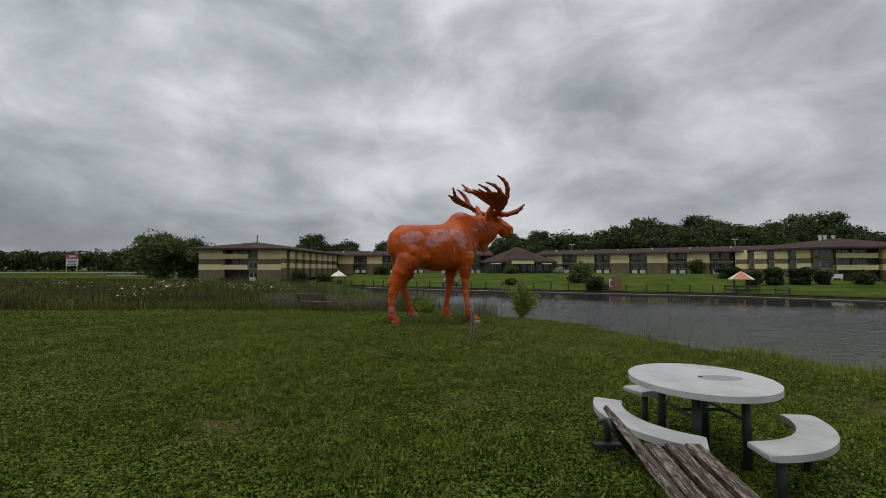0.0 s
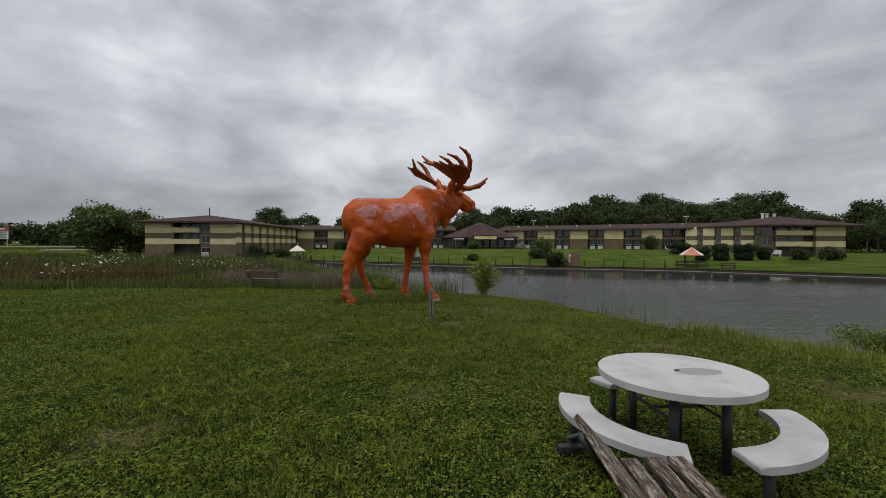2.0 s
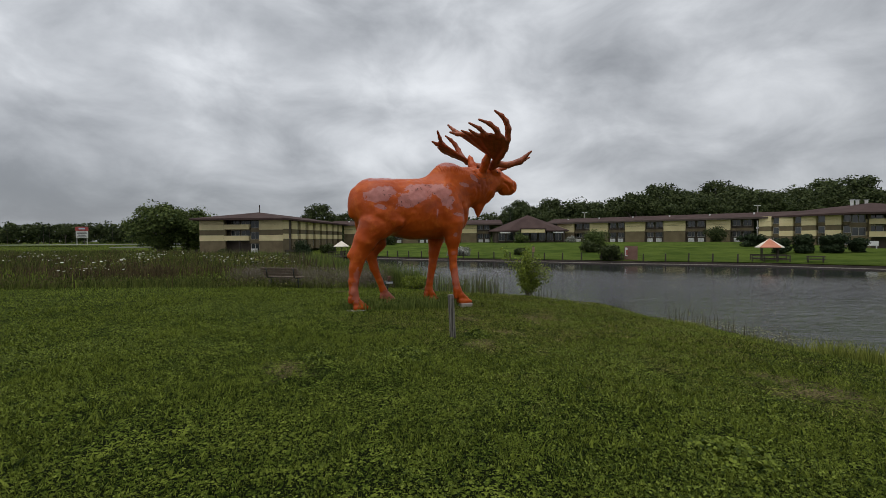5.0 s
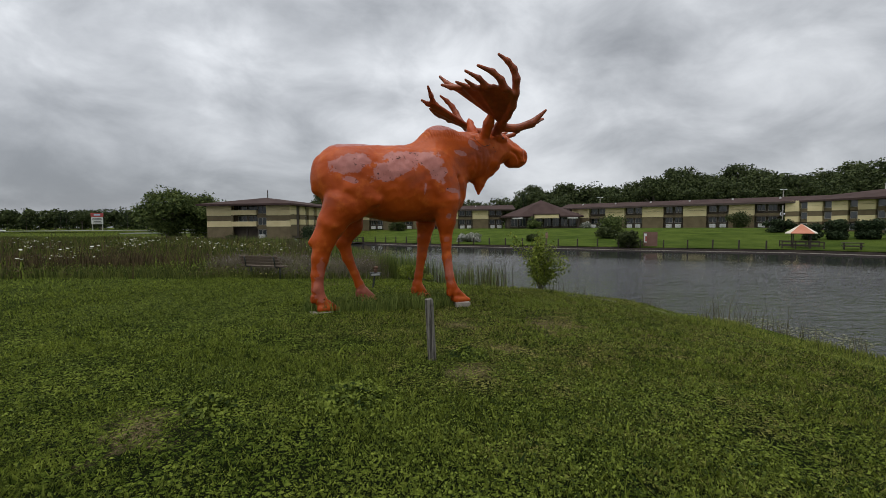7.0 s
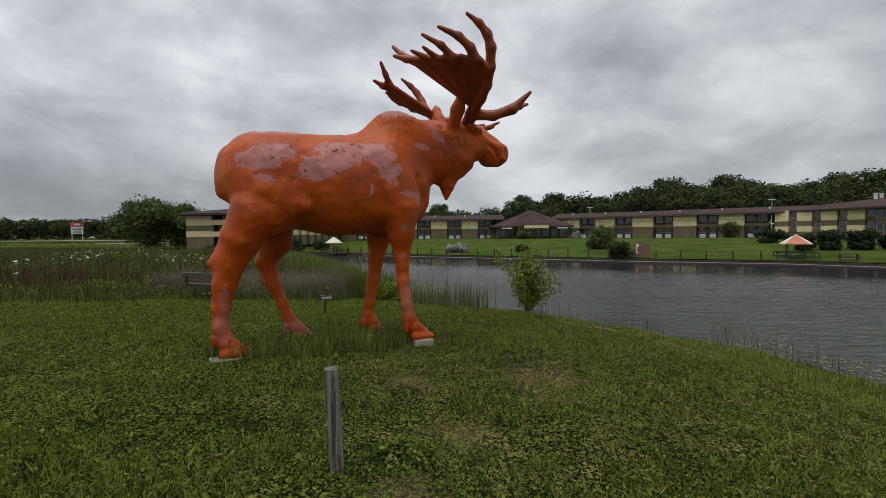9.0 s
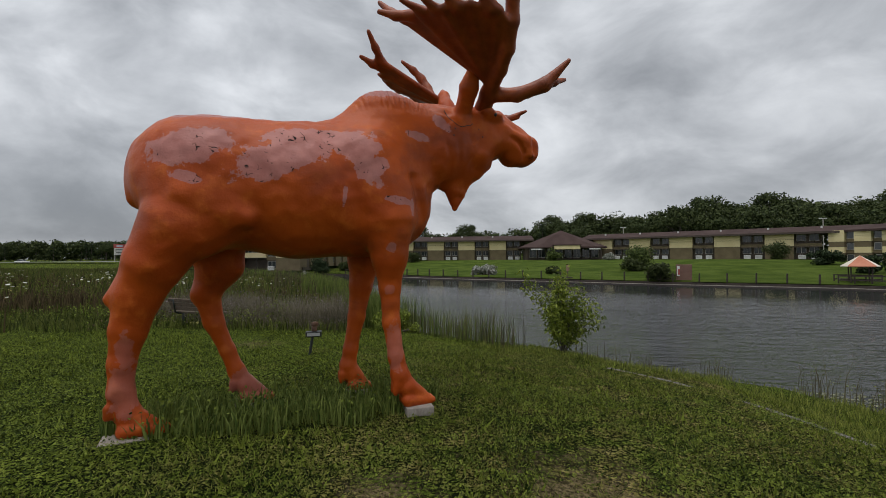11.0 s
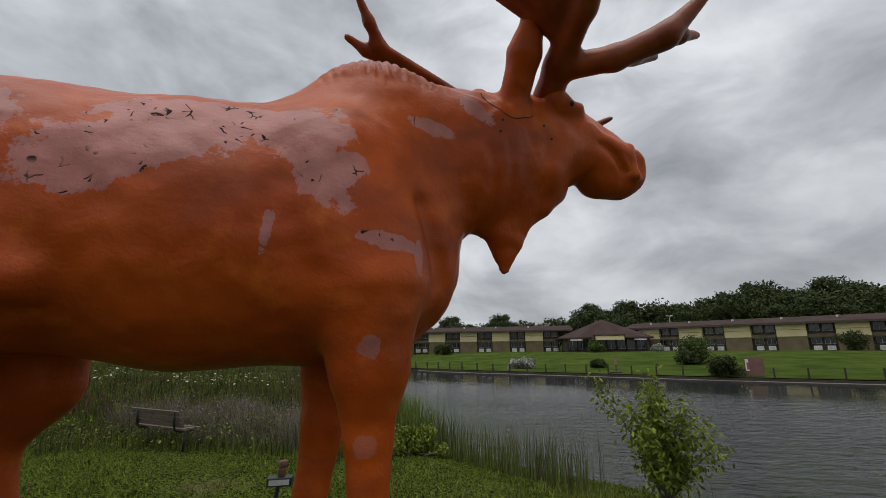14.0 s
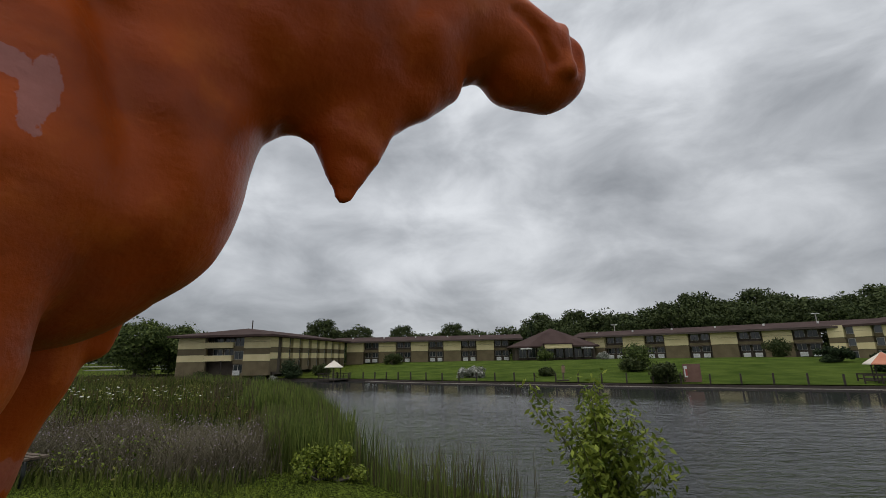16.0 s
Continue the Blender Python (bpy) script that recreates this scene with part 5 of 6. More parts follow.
# turf laid up to the edging
bm = bmesh.new()
rows = []
for i, q in enumerate(FAR_SHORE):
    a, b = Vector(FAR_SHORE[max(i - 1, 0)]), Vector(FAR_SHORE[min(i + 1, len(FAR_SHORE) - 1)])
    d = (b - a).normalized()
    n = Vector((-d.y, d.x))
    pts = [Vector(q) + n * k for k in (0.05, 3.0, 7.0)]
    rows.append([bm.verts.new((p.x, p.y, z)) for p, z in zip(pts, (-1.52, zat(*pts[1]) + 0.03, zat(*pts[2]) - 0.10))])
for r0, r1 in zip(rows, rows[1:]):
    for j in range(2):
        bm.faces.new((r0[j], r1[j], r1[j + 1], r0[j + 1]))
bmesh.ops.recalc_face_normals(bm, faces=bm.faces[:])
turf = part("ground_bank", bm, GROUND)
tagged(turf, "green turf running up to the shore edging", "lawn", kind="structure")
bank = thing("shore_fence", Matrix(), "low dark timber shore edging with a row of thin posts", "fence")
for a, b in zip(shore, shore[1:]):
    m, L = frame_of(a, b, WATER_Z)
    ob = part("timber_edge", boxes(((L + 0.1, 0.3, 0.42), (L / 2, 0.0, 0.07), 0.02)), BROWNTIMBER, bank)
    ob.matrix_world = m
    if a[0] > -20:
        ob = part("water_line", boxes(((L, 0.22, 0.12), (L / 2, -0.27, -0.03), 0.02)), PADSTONE, bank, "pale weathered sill at the water")
        ob.matrix_world = m
for q, d in along(shore, 2.75, 26.0):
    if q.x < 38:
        ob = part("post", boxes(((0.15, 0.15, 1.8), (0, 0, 0.52 + 0.05 * math.sin(q.x * 3)))), BROWNTIMBER, bank)
        ob.matrix_world = pose(q.x, q.y + 0.3, WATER_Z, 0, 1.5 * math.sin(q.x * 5), d)


def shelter(x, y, turn, cols, label):
    s = thing("shelter", pose(x, y, -1.62, 0, 0, turn), label, "gazebo")
    part("deck", boxes(((4.0, 3.4, 0.18), (0, 0, 0.0), 0.02)), BROWNTIMBER, s)
    for i in range(8):
        a0, a1 = 2 * math.pi * i / 8, 2 * math.pi * (i + 1) / 8
        bm = bmesh.new()
        v = [bm.verts.new((1.55 * math.cos(a), 1.55 * math.sin(a), 2.0)) for a in (a0, a1)] + [bm.verts.new((0, 0, 3.1))]
        w = [bm.verts.new(u.co - Vector((0, 0, 0.10))) for u in v]
        bm.faces.new(v), bm.faces.new(w[::-1])
        for j in range(3):
            bm.faces.new((v[j], w[j], w[(j + 1) % 3], v[(j + 1) % 3]))
        bmesh.ops.recalc_face_normals(bm, faces=bm.faces[:])
        part("roof_panel", bm, cols[i % len(cols)], s)
    for i in range(4):
        a = math.pi / 4 + math.pi / 2 * i
        part("post", rod(bmesh.new(), (1.15 * math.cos(a), 1.15 * math.sin(a), 0), (1.15 * math.cos(a), 1.15 * math.sin(a), 2.1), 0.06), BROWNTIMBER, s)
    for yy in (-1.6, 1.6):
        for z in (0.5, 0.95):
            part("rail", boxes(((3.9, 0.08, 0.12), (0, yy, z))), BROWNTIMBER, s)
        for xx in (-1.9, -0.65, 0.65, 1.9):
            part("rail_post", boxes(((0.12, 0.12, 1.5), (xx, yy, 0.25))), BROWNTIMBER, s)
    part("bench_seat", boxes(((3.0, 0.5, 0.1), (0, 1.3, 0.5))), BROWNTIMBER, s)
    return s


ORANGEROOF = plain("faded_orange_canvas", (0.45, 0.16, 0.09), (0.55, 0.23, 0.14), 1.0, 0.8)
PALEROOF = plain("pale_cream_canvas", (0.60, 0.54, 0.44), (0.72, 0.66, 0.56), 1.0, 0.8)
shelter(41.2, 59.6, -30, (ORANGEROOF, PALEROOF, ORANGEROOF), "small shelter with orange and cream umbrella roof on dark deck")
shelter(-21.9, 86.9, -30, (PALEROOF,), "small shelter with a pale cream umbrella roof on a dark deck")
tb = thing("picnic_bench", pose(44.0, 55.9, -1.55, 0, 0, -35), "dark wooden picnic bench on the far bank", "bench")
part("top", boxes(((1.8, 0.8, 0.08), (0, 0, 0.85))), BROWNTIMBER, tb)
for yy in (-0.75, 0.75):
    part("seat", boxes(((1.8, 0.3, 0.07), (0, yy, 0.5))), BROWNTIMBER, tb)
for xx in (-0.7, 0.7):
    part("leg", boxes(((0.1, 1.5, 0.1), (xx, 0, 0.48)), ((0.1, 0.1, 1.0), (xx, -0.35, 0.35)), ((0.1, 0.1, 1.0), (xx, 0.35, 0.35))), BROWNTIMBER, tb)

for x, y, turn in ((67.0, 74.0, -12), (-44.5, 88.0, 0)):
    ws = thing("low_sign", pose(x, y, zat(x, y), 0, 0, turn), "low white board sign on short legs before the lodge", "sign")
    part("board", boxes(((2.3, 0.12, 0.75), (0, 0, 0.75), 0.02)), WHITEMETAL, ws)
    for xx in (-0.9, 0.9):
        part("leg", boxes(((0.12, 0.10, 0.6), (xx, 0, 0.2))), WHITEMETAL, ws)

# brown board by the bush, with a red and white panel
bd = thing("notice_board", pose(25.3, 64.4, -1.4, 0, 0, -20), "red-brown notice board with a white and red panel beside a bush", "sign")
part("board", boxes(((1.7, 0.15, 1.9), (0.2, 0, 0.95), 0.02)), plain("red_brown_board", (0.14, 0.075, 0.055), (0.20, 0.11, 0.085), 1.5, 0.85), bd)
part("panel", boxes(((0.30, 0.05, 1.2), (-0.4, -0.12, 1.1))), WHITEMETAL, bd)
part("stripe", boxes(((0.18, 0.03, 0.7), (-0.34, -0.15, 1.0))), plain("faded_red_paint", (0.30, 0.05, 0.05), (0.4, 0.09, 0.08), 2, 0.8), bd)
gp2 = thing("garden_stake", pose(12.8, 70.6, -1.5), "tan wooden stake at the water's edge", "stake")
part("pole", rod(bmesh.new(), (0, 0, -0.3), (0.1, 0, 2.0), 0.10), BENCHWOOD, gp2)
part("plank", boxes(((0.4, 0.2, 0.8), (0.1, 0, 1.45), 0.03)), plain("tan_board", (0.20, 0.13, 0.08), (0.30, 0.20, 0.13), 3.0, 0.85), gp2)
part("foot", boxes(((1.4, 0.5, 0.4), (0, 0, 0.0), 0.05)), BROWNTIMBER, gp2)

# ---- roadside on the far left ----
ASPHALT = plain("pale_dusty_road", (0.24, 0.24, 0.24), (0.33, 0.33, 0.32), 0.1, 0.9)
road = part("road", boxes(((330, 9, 0.16), (-215, 150, 0.55), 0, 2)), ASPHALT)
tagged(road, "pale grey road passing behind the meadow", "road", kind="structure")
lot = part("pavement", boxes(((26, 6, 0.16), (-74, 112, 0.10), 0, 4)), ASPHALT)
tagged(lot, "pale grey parking strip beside the lodge", "pavement", kind="structure")
REDSIGN = plain("red_sign_face", (0.36, 0.05, 0.05), (0.42, 0.08, 0.07), 0.5, 0.5)
BARDARK = plain("dark_lettering", (0.03, 0.03, 0.035), (0.05, 0.05, 0.055), 1.0, 0.6)
sg = thing("roadside_sign", pose(-176.5, 200, 0.3, 0, 0, 40) @ Matrix.Diagonal((0.85, 0.85, 0.92, 1)), "tall roadside sign with red top and white lettered panel", "sign")
for x in (-2.2, 2.2):
    part("pole", rod(bmesh.new(), (x, 0, -0.5), (x, 0, 8.0), 0.22), FRAMEMAT, sg)
part("top_panel", boxes(((5.6, 0.6, 2.0), (0, 0, 8.0), 0.08)), REDSIGN, sg, "red panel")
part("white_panel", boxes(((5.2, 0.6, 3.6), (0, 0, 5.1), 0.08)), WHITEMETAL, sg, "white letter panel")
for i, (w, z) in enumerate(((3.8, 6.3), (4.2, 5.5), (3.2, 4.7), (4.0, 3.9))):
    part("letter_bar", boxes(((w, 0.06, 0.32), (0, -0.34, z))), BARDARK, sg)
part("emblem", boxes(((2.8, 0.06, 0.8), (0, -0.34, 8.1), 0.02)), plain("pale_blue_emblem", (0.35, 0.45, 0.6), (0.5, 0.58, 0.7), 1, 0.5), sg)


def parked_car(x, y, turn, paint, label):
    c = thing("car", pose(x, y, zat(x, y) + 0.1, 0, 0, turn), label, "car")
    bm = boxes(((4.4, 1.75, 0.62), (0, 0, 0.62), 0.14))
    part("body", bm, paint, c, smooth=True)
    bm = boxes(((2.5, 1.55, 0.56), (-0.2, 0, 1.18), 0.12))
    for v in bm.verts:
        if v.co.z > 1.25:
            v.co.x = -0.2 + (v.co.x + 0.2) * 0.72
    part("cabin", bm, GLASSY, c)
    for xx in (-1.35, 1.35):
        for yy in (-0.84, 0.84):
            part("wheel", rod(bmesh.new(), (xx, yy - 0.1, 0.33), (xx, yy + 0.1, 0.33), 0.33, seg=14), BARDARK, c)


parked_car(-172, 152.5, 2, WHITEMETAL, "white car on the far road")
parked_car(-97, 149, 2, plain("silver_paint", (0.4, 0.4, 0.42), (0.5, 0.5, 0.52), 1, 0.3), "silver car on the far road")
parked_car(-62.5, 112, 4, WHITEMETAL, "white car parked beside the lodge trees")


# ---- trees, bushes, meadow and reeds ----
def leaf_cloud(rng, lumps, n, size, squash=0.85, under=-0.35):
    """Leaves on the shells of many lumps: verts and quads."""
    per = max(4, n // len(lumps))
    V = []
    for c, r in lumps:
        d = rng.normal(0, 1, (per, 3))
        d /= np.linalg.norm(d, axis=1)[:, None]
        d[:, 2] = np.where(d[:, 2] < under, -d[:, 2], d[:, 2])
        p = np.array(c) + d * (r * rng.uniform(0.45, 1.22, per))[:, None] * (1, 1, squash)
        nr = d + rng.normal(0, 0.55, (per, 3))
        nr /= np.linalg.norm(nr, axis=1)[:, None]
        t = np.cross(nr, rng.normal(0, 1, (per, 3)))
        t /= np.linalg.norm(t, axis=1)[:, None]
        u = np.cross(nr, t)
        s = (size * rng.uniform(0.6, 1.4, per))[:, None]
        V.append(np.stack((p - t * s, p + u * s * 0.55, p + t * s, p - u * s * 0.55), 1).reshape(-1, 3))
    V = np.concatenate(V)
    return V, np.arange(len(V)).reshape(-1, 4)


def broad_tree(seed, h, w, leaves, size, leafmat, label, category="tree", trunk=0.25):
    rng = np.random.default_rng(seed)
    t = thing("tree", Matrix(), label, category)
    bm = rod(bmesh.new(), (0, 0, -0.3), (0, 0, h * 0.5), h * 0.022 + 0.08, h * 0.012 + 0.03, 8)
    lumps = []
    for i in range(30 if trunk > 0.1 else 34):
        a, e = rng.uniform(0, 2 * np.pi), rng.uniform(-0.25 if trunk > 0.1 else -1.15, 1.0)
        rr = w * 0.5 * math.sqrt(max(0.05, 1 - (e * 0.9) ** 2)) * rng.uniform(0.45, 0.85)
        c = (rr * math.cos(a), rr * math.sin(a), h * (trunk + (1 - trunk) * 0.5) + e * h * (1 - trunk) * 0.36)
        lumps.append((c, w * rng.uniform(0.11, 0.20)))
        if i < 9:
            rod(bm, (0, 0, h * rng.uniform(0.25, 0.48)), Vector(c), h * 0.009 + 0.03, 0.03, 5)
    lumps.append(((0, 0, h * 0.72), w * 0.28))
    part("trunk", bm, BARK, t)
    V, F = leaf_cloud(rng, lumps, leaves, size)
    c = new("crown", mesh_of("crown", V.tolist(), F.tolist(), leafmat))
    c.parent = t
    return t


def pine_tree(seed, h, w, leaves, label, open_top=False):
    rng = np.random.default_rng(seed)
    t = thing("pine_tree", Matrix(), label, "tree")
    bm = rod(bmesh.new(), (0, 0, -0.3), (0, 0, h * 0.97), h * 0.016 + 0.06, 0.04, 7)
    lumps = []
    for i in range(26):
        f = (i + 0.5) / 26
        z = h * (0.22 + 0.76 * f)
        rr = w * 0.5 * ((1 - f) ** 0.8 if not open_top else (0.35 + 0.6 * math.sin(f * 3.0))) * rng.uniform(0.5, 1.0)
        a = i * 2.4 + rng.uniform(-0.5, 0.5)
        c = (rr * math.cos(a), rr * math.sin(a), z - 0.1 * rr)
        lumps.append((c, w * (0.10 + 0.06 * (1 - f))))
        rod(bm, (0, 0, z), Vector(c), 0.05, 0.02, 4)
    part("trunk", bm, BARK, t)
    V, F = leaf_cloud(rng, lumps, leaves, 0.27, 0.55)
    c = new("crown", mesh_of("crown", V.tolist(), F.tolist(), PINELEAF))
    c.parent = t
    return t


def place(tree, x, y, s=1.0, turn=0.0, z=None):
    m = pose(x, y, zat(x, y) if z is None else z, 0, 0, turn) @ Matrix.Diagonal((s, s, s, 1))
    return m


prng = np.random.default_rng(21)
oaks = [broad_tree(100 + i, 12, 10.5, 3300, 0.30, WOODLEAF, "dark green broadleaf tree of the wooded hill") for i in range(4)]
pines = [pine_tree(140 + i, 15, 6.0, 2200, "tall dark pine rising over the wooded hill", i == 1) for i in range(2)]
for o in oaks + pines:
    tagged(o, group="woods behind the lodge")
# skyline by (x, y, height of the tops above the eye line's ground)
spots = []
for i in range(30):
    x = 18 + 5.2 * i + prng.uniform(-2, 2)
    spots.append((x, 150 + prng.uniform(-4, 4) - max(0, x - 95) * 0.35, 9.5 + 3.5 * smooth(np.array([x]), 30, 75)[0] + prng.uniform(-1, 1)))
    spots.append((x + 2.5, 163 + prng.uniform(-4, 4) - max(0, x - 95) * 0.30, 11.0 + 5.5 * smooth(np.array([x]), 40, 85)[0] + 1.6 * smooth(np.array([x]), 80, 98)[0] - 3.5 * smooth(np.array([x]), 120, 165)[0] + prng.uniform(-1.3, 1.6)))
    if i % 2:
        spots.append((x, 182 + prng.uniform(-4, 4), 13.5 + 4 * smooth(np.array([x]), 50, 90)[0] + prng.uniform(-1, 2)))
for i in range(14):
    spots.append((-26 + 4.0 * i + prng.uniform(-1, 1), 160 + prng.uniform(-4, 4), 8.2 + prng.uniform(-1.2, 1.6)))
used = {id(o): 0 for o in oaks + pines}
for i, (x, y, hh) in enumerate(spots):
    src = oaks[i % 4] if i % 6 else pines[(i // 6) % 2]
    ref = 12.0 if src in oaks else 15.0
    m = place(src, x, y, hh * (1.14 if src in pines else 1.02) / ref, prng.uniform(0, 360))
    if used[id(src)] == 0:
        src.matrix_world = m
        used[id(src)] = 1
    else:
        copy_thing(src, m)
# landmark trees: the tall open pine by the lobby, the round group behind the left wing
copy_thing(pines[1], place(pines[1], 40.5, 158, 1.12, 40))
copy_thing(pines[1], place(pines[1], 143, 146, 1.22, 10))
for x, y, s, n in ((-46.5, 150, 0.92, 0), (-40.5, 150, 1.04, 2), (-35.5, 151, 0.98, 3), (-42.5, 154, 0.9, 1)):
    copy_thing(oaks[n], place(oaks[n], x, y, s, 50 * n))
# far left wood line beyond the road
for i in range(64):
    x = -330 + 4.4 * i + prng.uniform(-1.5, 1.5)
    src = (pines[0], pines[1], pines[0], oaks[2], pines[1])[i % 5]
    y = 225 + prng.uniform(-8, 8)
    hh = 11.6 + prng.uniform(-1.4, 1.4)
    copy_thing(src, place(src, x, y, hh / (12.0 if src in oaks else 15.0), prng.uniform(0, 360)))
for i in range(16):
    x = 150 + 7 * i + prng.uniform(-2, 2)
    src = (oaks[1], pines[1])[i % 2]
    copy_thing(src, place(src, x, 150 + prng.uniform(-12, 12), (7.6 + prng.uniform(-1.2, 1.6)) / (12 if src in oaks else 15), prng.uniform(0, 360)))
# dense far woods behind the road and the hill, nobody could count them
def woods(line, n, fat, size, mat, seed, label):
    wr = np.random.default_rng(seed)
    lumps = []
    for i in range(n):
        f = wr.uniform(0, len(line) - 1.001)
        a, b = line[int(f)], line[int(f) + 1]
        t = f - int(f)
        x, y = a[0] + (b[0] - a[0]) * t + wr.uniform(-3, 3), a[1] + (b[1] - a[1]) * t + wr.uniform(-5, 5)
        hh = (a[2] + (b[2] - a[2]) * t) * wr.uniform(0.78, 1.06)
        lumps.append(((x, y, zat(x, y) + hh * wr.uniform(0.08, 0.90)), fat * wr.uniform(0.65, 1.3)))
    V, F = leaf_cloud(wr, lumps, n * 42, size)
    ob = new("far_woods", mesh_of("far_woods", V.tolist(), F.tolist(), mat))
    tagged(ob, label, "woods", kind="stuff")


woods([(-420, 215, 11.3), (-300, 222, 11.3), (-200, 232, 10.8), (-120, 228, 10), (-60, 200, 8), (-48, 170, 6)], 2300, 2.6, 0.66, WOODLEAF, 301, "dark wood line beyond the road")
woods([(-20, 165, 8.5), (16, 168, 10), (30, 160, 12), (60, 158, 16), (100, 156, 18.5), (130, 145, 16), (160, 140, 10), (260, 160, 9)], 1900, 2.4, 0.45, WOODLEAF, 302, "dark green woods on the hill behind the lodge")

# big shade trees at the lodge's left end
shade = broad_tree(171, 11.0, 13.5, 12000, 0.28, TREELEAF, "big rounded shade tree beside the lodge", trunk=0.0)
shade.matrix_world = place(shade, -71.5, 104.5, 1.12, 0)
copy_thing(shade, place(shade, -65.5, 110, 0.92, 140))
copy_thing(shade, place(shade, -59.0, 114, 0.55, 250))

BLOSSOM = leafy("pale_blossom_leaves", (0.10, 0.11, 0.07), (0.48, 0.48, 0.44), 0.8, 0.1)


def bush(seed, h, w, leaves, size, mat, label):
    rng = np.random.default_rng(seed)
    b = thing("bush", Matrix(), label, "bush")
    bm = bmesh.new()
    lumps = []
    for i in range(22):
        a, rr, e = rng.uniform(0, 2 * np.pi), w * 0.5 * rng.uniform(0.05, 0.72), rng.uniform(0.06, 0.72)
        c = (rr * math.cos(a), rr * math.sin(a), h * e * (1 - 0.25 * rr / (w * 0.5)))
        lumps.append((c, min(w, h) * rng.uniform(0.20, 0.30)))
        rod(bm, (0, 0, -0.1), Vector(c), 0.04, 0.015, 4)
    part("stem", bm, BARK, b)
    V, F = leaf_cloud(rng, lumps, leaves, size, 0.85, -2)
    V[:, 2] = np.maximum(V[:, 2], 0.02)
    c = new("foliage", mesh_of("foliage", V.tolist(), F.tolist(), mat))
    c.parent = b
    return b


def put_bush(seed, x, y, h, w, mat, label, leaves=2600, size=0.17):
    b = bush(seed, h, w, leaves, size, mat, label)
    b.matrix_world = pose(x, y, zat(x, y), 0, 0, seed * 37)


put_bush(1, 26.5, 84.3, 5.0, 5.0, TREELEAF, "tall rounded green bush on the far lawn", 4500)
put_bush(2, 25.3, 82.2, 2.6, 4.4, BUSHLEAF, "dark spreading bush on the far lawn")
put_bush(3, 23.0, 65.2, 2.8, 4.2, BUSHLEAF, "dull green bush beside the notice board")
put_bush(5, 1.2, 80, 2.1, 4.4, BLOSSOM, "pale blossoming bush on the far lawn", 4000)
put_bush(6, 12.2, 79.5, 1.5, 2.4, BUSHLEAF, "small dark bush on the far lawn")
put_bush(7, 17.6, 117, 3.6, 4.0, TREELEAF, "small tree before the lobby entrance")
put_bush(8, 31.5, 120, 2.2, 4.0, BLOSSOM, "pale flowering bush by the lobby wall")
for i, (x, y, h, w) in enumerate(((50.4, 70.0, 3.3, 2.3), (53.2, 69.2, 3.7, 2.7), (56.5, 68.2, 3.7, 3.0), (59.3, 67.4, 2.7, 2.0), (55.5, 84.5, 2.6, 6.0))):
    put_bush(10 + i, x, y, h, w, PINELEAF, "clipped dark round bush before the lodge", 4500)
put_bush(20, 64.5, 66.0, 2.5, 4.6, BUSHLEAF, "wide dark bush before the lodge's end")
put_bush(21, 68.6, 65.0, 2.6, 4.4, BUSHLEAF, "wide dark bush before the lodge's end")
put_bush(22, 61.0, 105.0, 4.2, 6.0, BUSHLEAF, "dark bush against the lodge wall")
put_bush(23, -47.0, 89, 3.4, 6.5, BUSHLEAF, "wide bush before the lodge's end")
put_bush(24, -36.2, 89, 2.4, 5.0, PINELEAF, "dark low bush before the lodge's end")
put_bush(25, -31.8, 93, 3.8, 4.2, PINELEAF, "tall dark bush beside the lodge wing")
put_bush(26, -28.6, 99, 2.8, 5.0, BUSHLEAF, "dark bush beside the lodge wing")
put_bush(27, -34.0, 90.5, 2.4, 1.6, BLOSSOM, "small pale bush beside the lodge wing", 600)
put_bush(28, -19.0, 124, 3.2, 5.5, BUSHLEAF, "dark bush against the lodge's long wing")
for i, (x, y, h) in enumerate(((100, 78, 3.2), (107, 74, 2.6), (115, 80, 3.4), (92, 66, 2.0), (124, 92, 4.5))):
    put_bush(30 + i, x, y, h, h * 2.0, TREELEAF, "scrubby green bush on the far bank")

# sapling on the bank: several stems, drooping leaves
srng = np.random.default_rng(5)
SX, SY = 3.95, 20.35
sap = thing("sapling", pose(SX, SY, zat(SX, SY)), "young leafy sapling with bright green leaves at the water", "sapling")
tips = []
for i in range(15):
    a = srng.uniform(0, 2 * np.pi)
    reach = srng.uniform(0.25, 1.05)
    top = Vector((reach * math.cos(a), reach * math.sin(a) * 0.7, srng.uniform(1.25, 2.35) - 0.25 * reach))
    mid = Vector((top.x * 0.4, top.y * 0.4, top.z * 0.5))
    bm = rod(bmesh.new(), (0, 0, -0.05), mid, 0.018, 0.012, 5)
    rod(bm, mid, top, 0.012, 0.004, 5)
    part("stem", bm, BARK, sap)
    tips.append((mid, top))
pos = []
for mid, top in tips:
    for j in range(270):
        f = srng.uniform(-0.55, 1.0)
        base_p = mid.lerp(top, f) if f > 0 else mid * (1 + f * 0.8)
        pos.append(np.array(base_p) + srng.normal(0, 0.10, 3))
pos = np.array(pos)
pos[:, 2] = np.maximum(pos[:, 2], 0.12)
n = len(pos)
dirs = np.stack((srng.normal(0, 1, n), srng.normal(0, 1, n), srng.normal(-0.7, 0.5, n)), 1)
dirs /= np.linalg.norm(dirs, axis=1)[:, None]
wd = np.cross(dirs, srng.normal(0, 1, (n, 3)))
wd /= np.linalg.norm(wd, axis=1)[:, None]
ll = srng.uniform(0.034, 0.070, n)[:, None]
V = np.stack((pos, pos + dirs * ll + wd * ll * 0.42, pos + dirs * ll * 2.1, pos + dirs * ll - wd * ll * 0.42), 1).reshape(-1, 3)
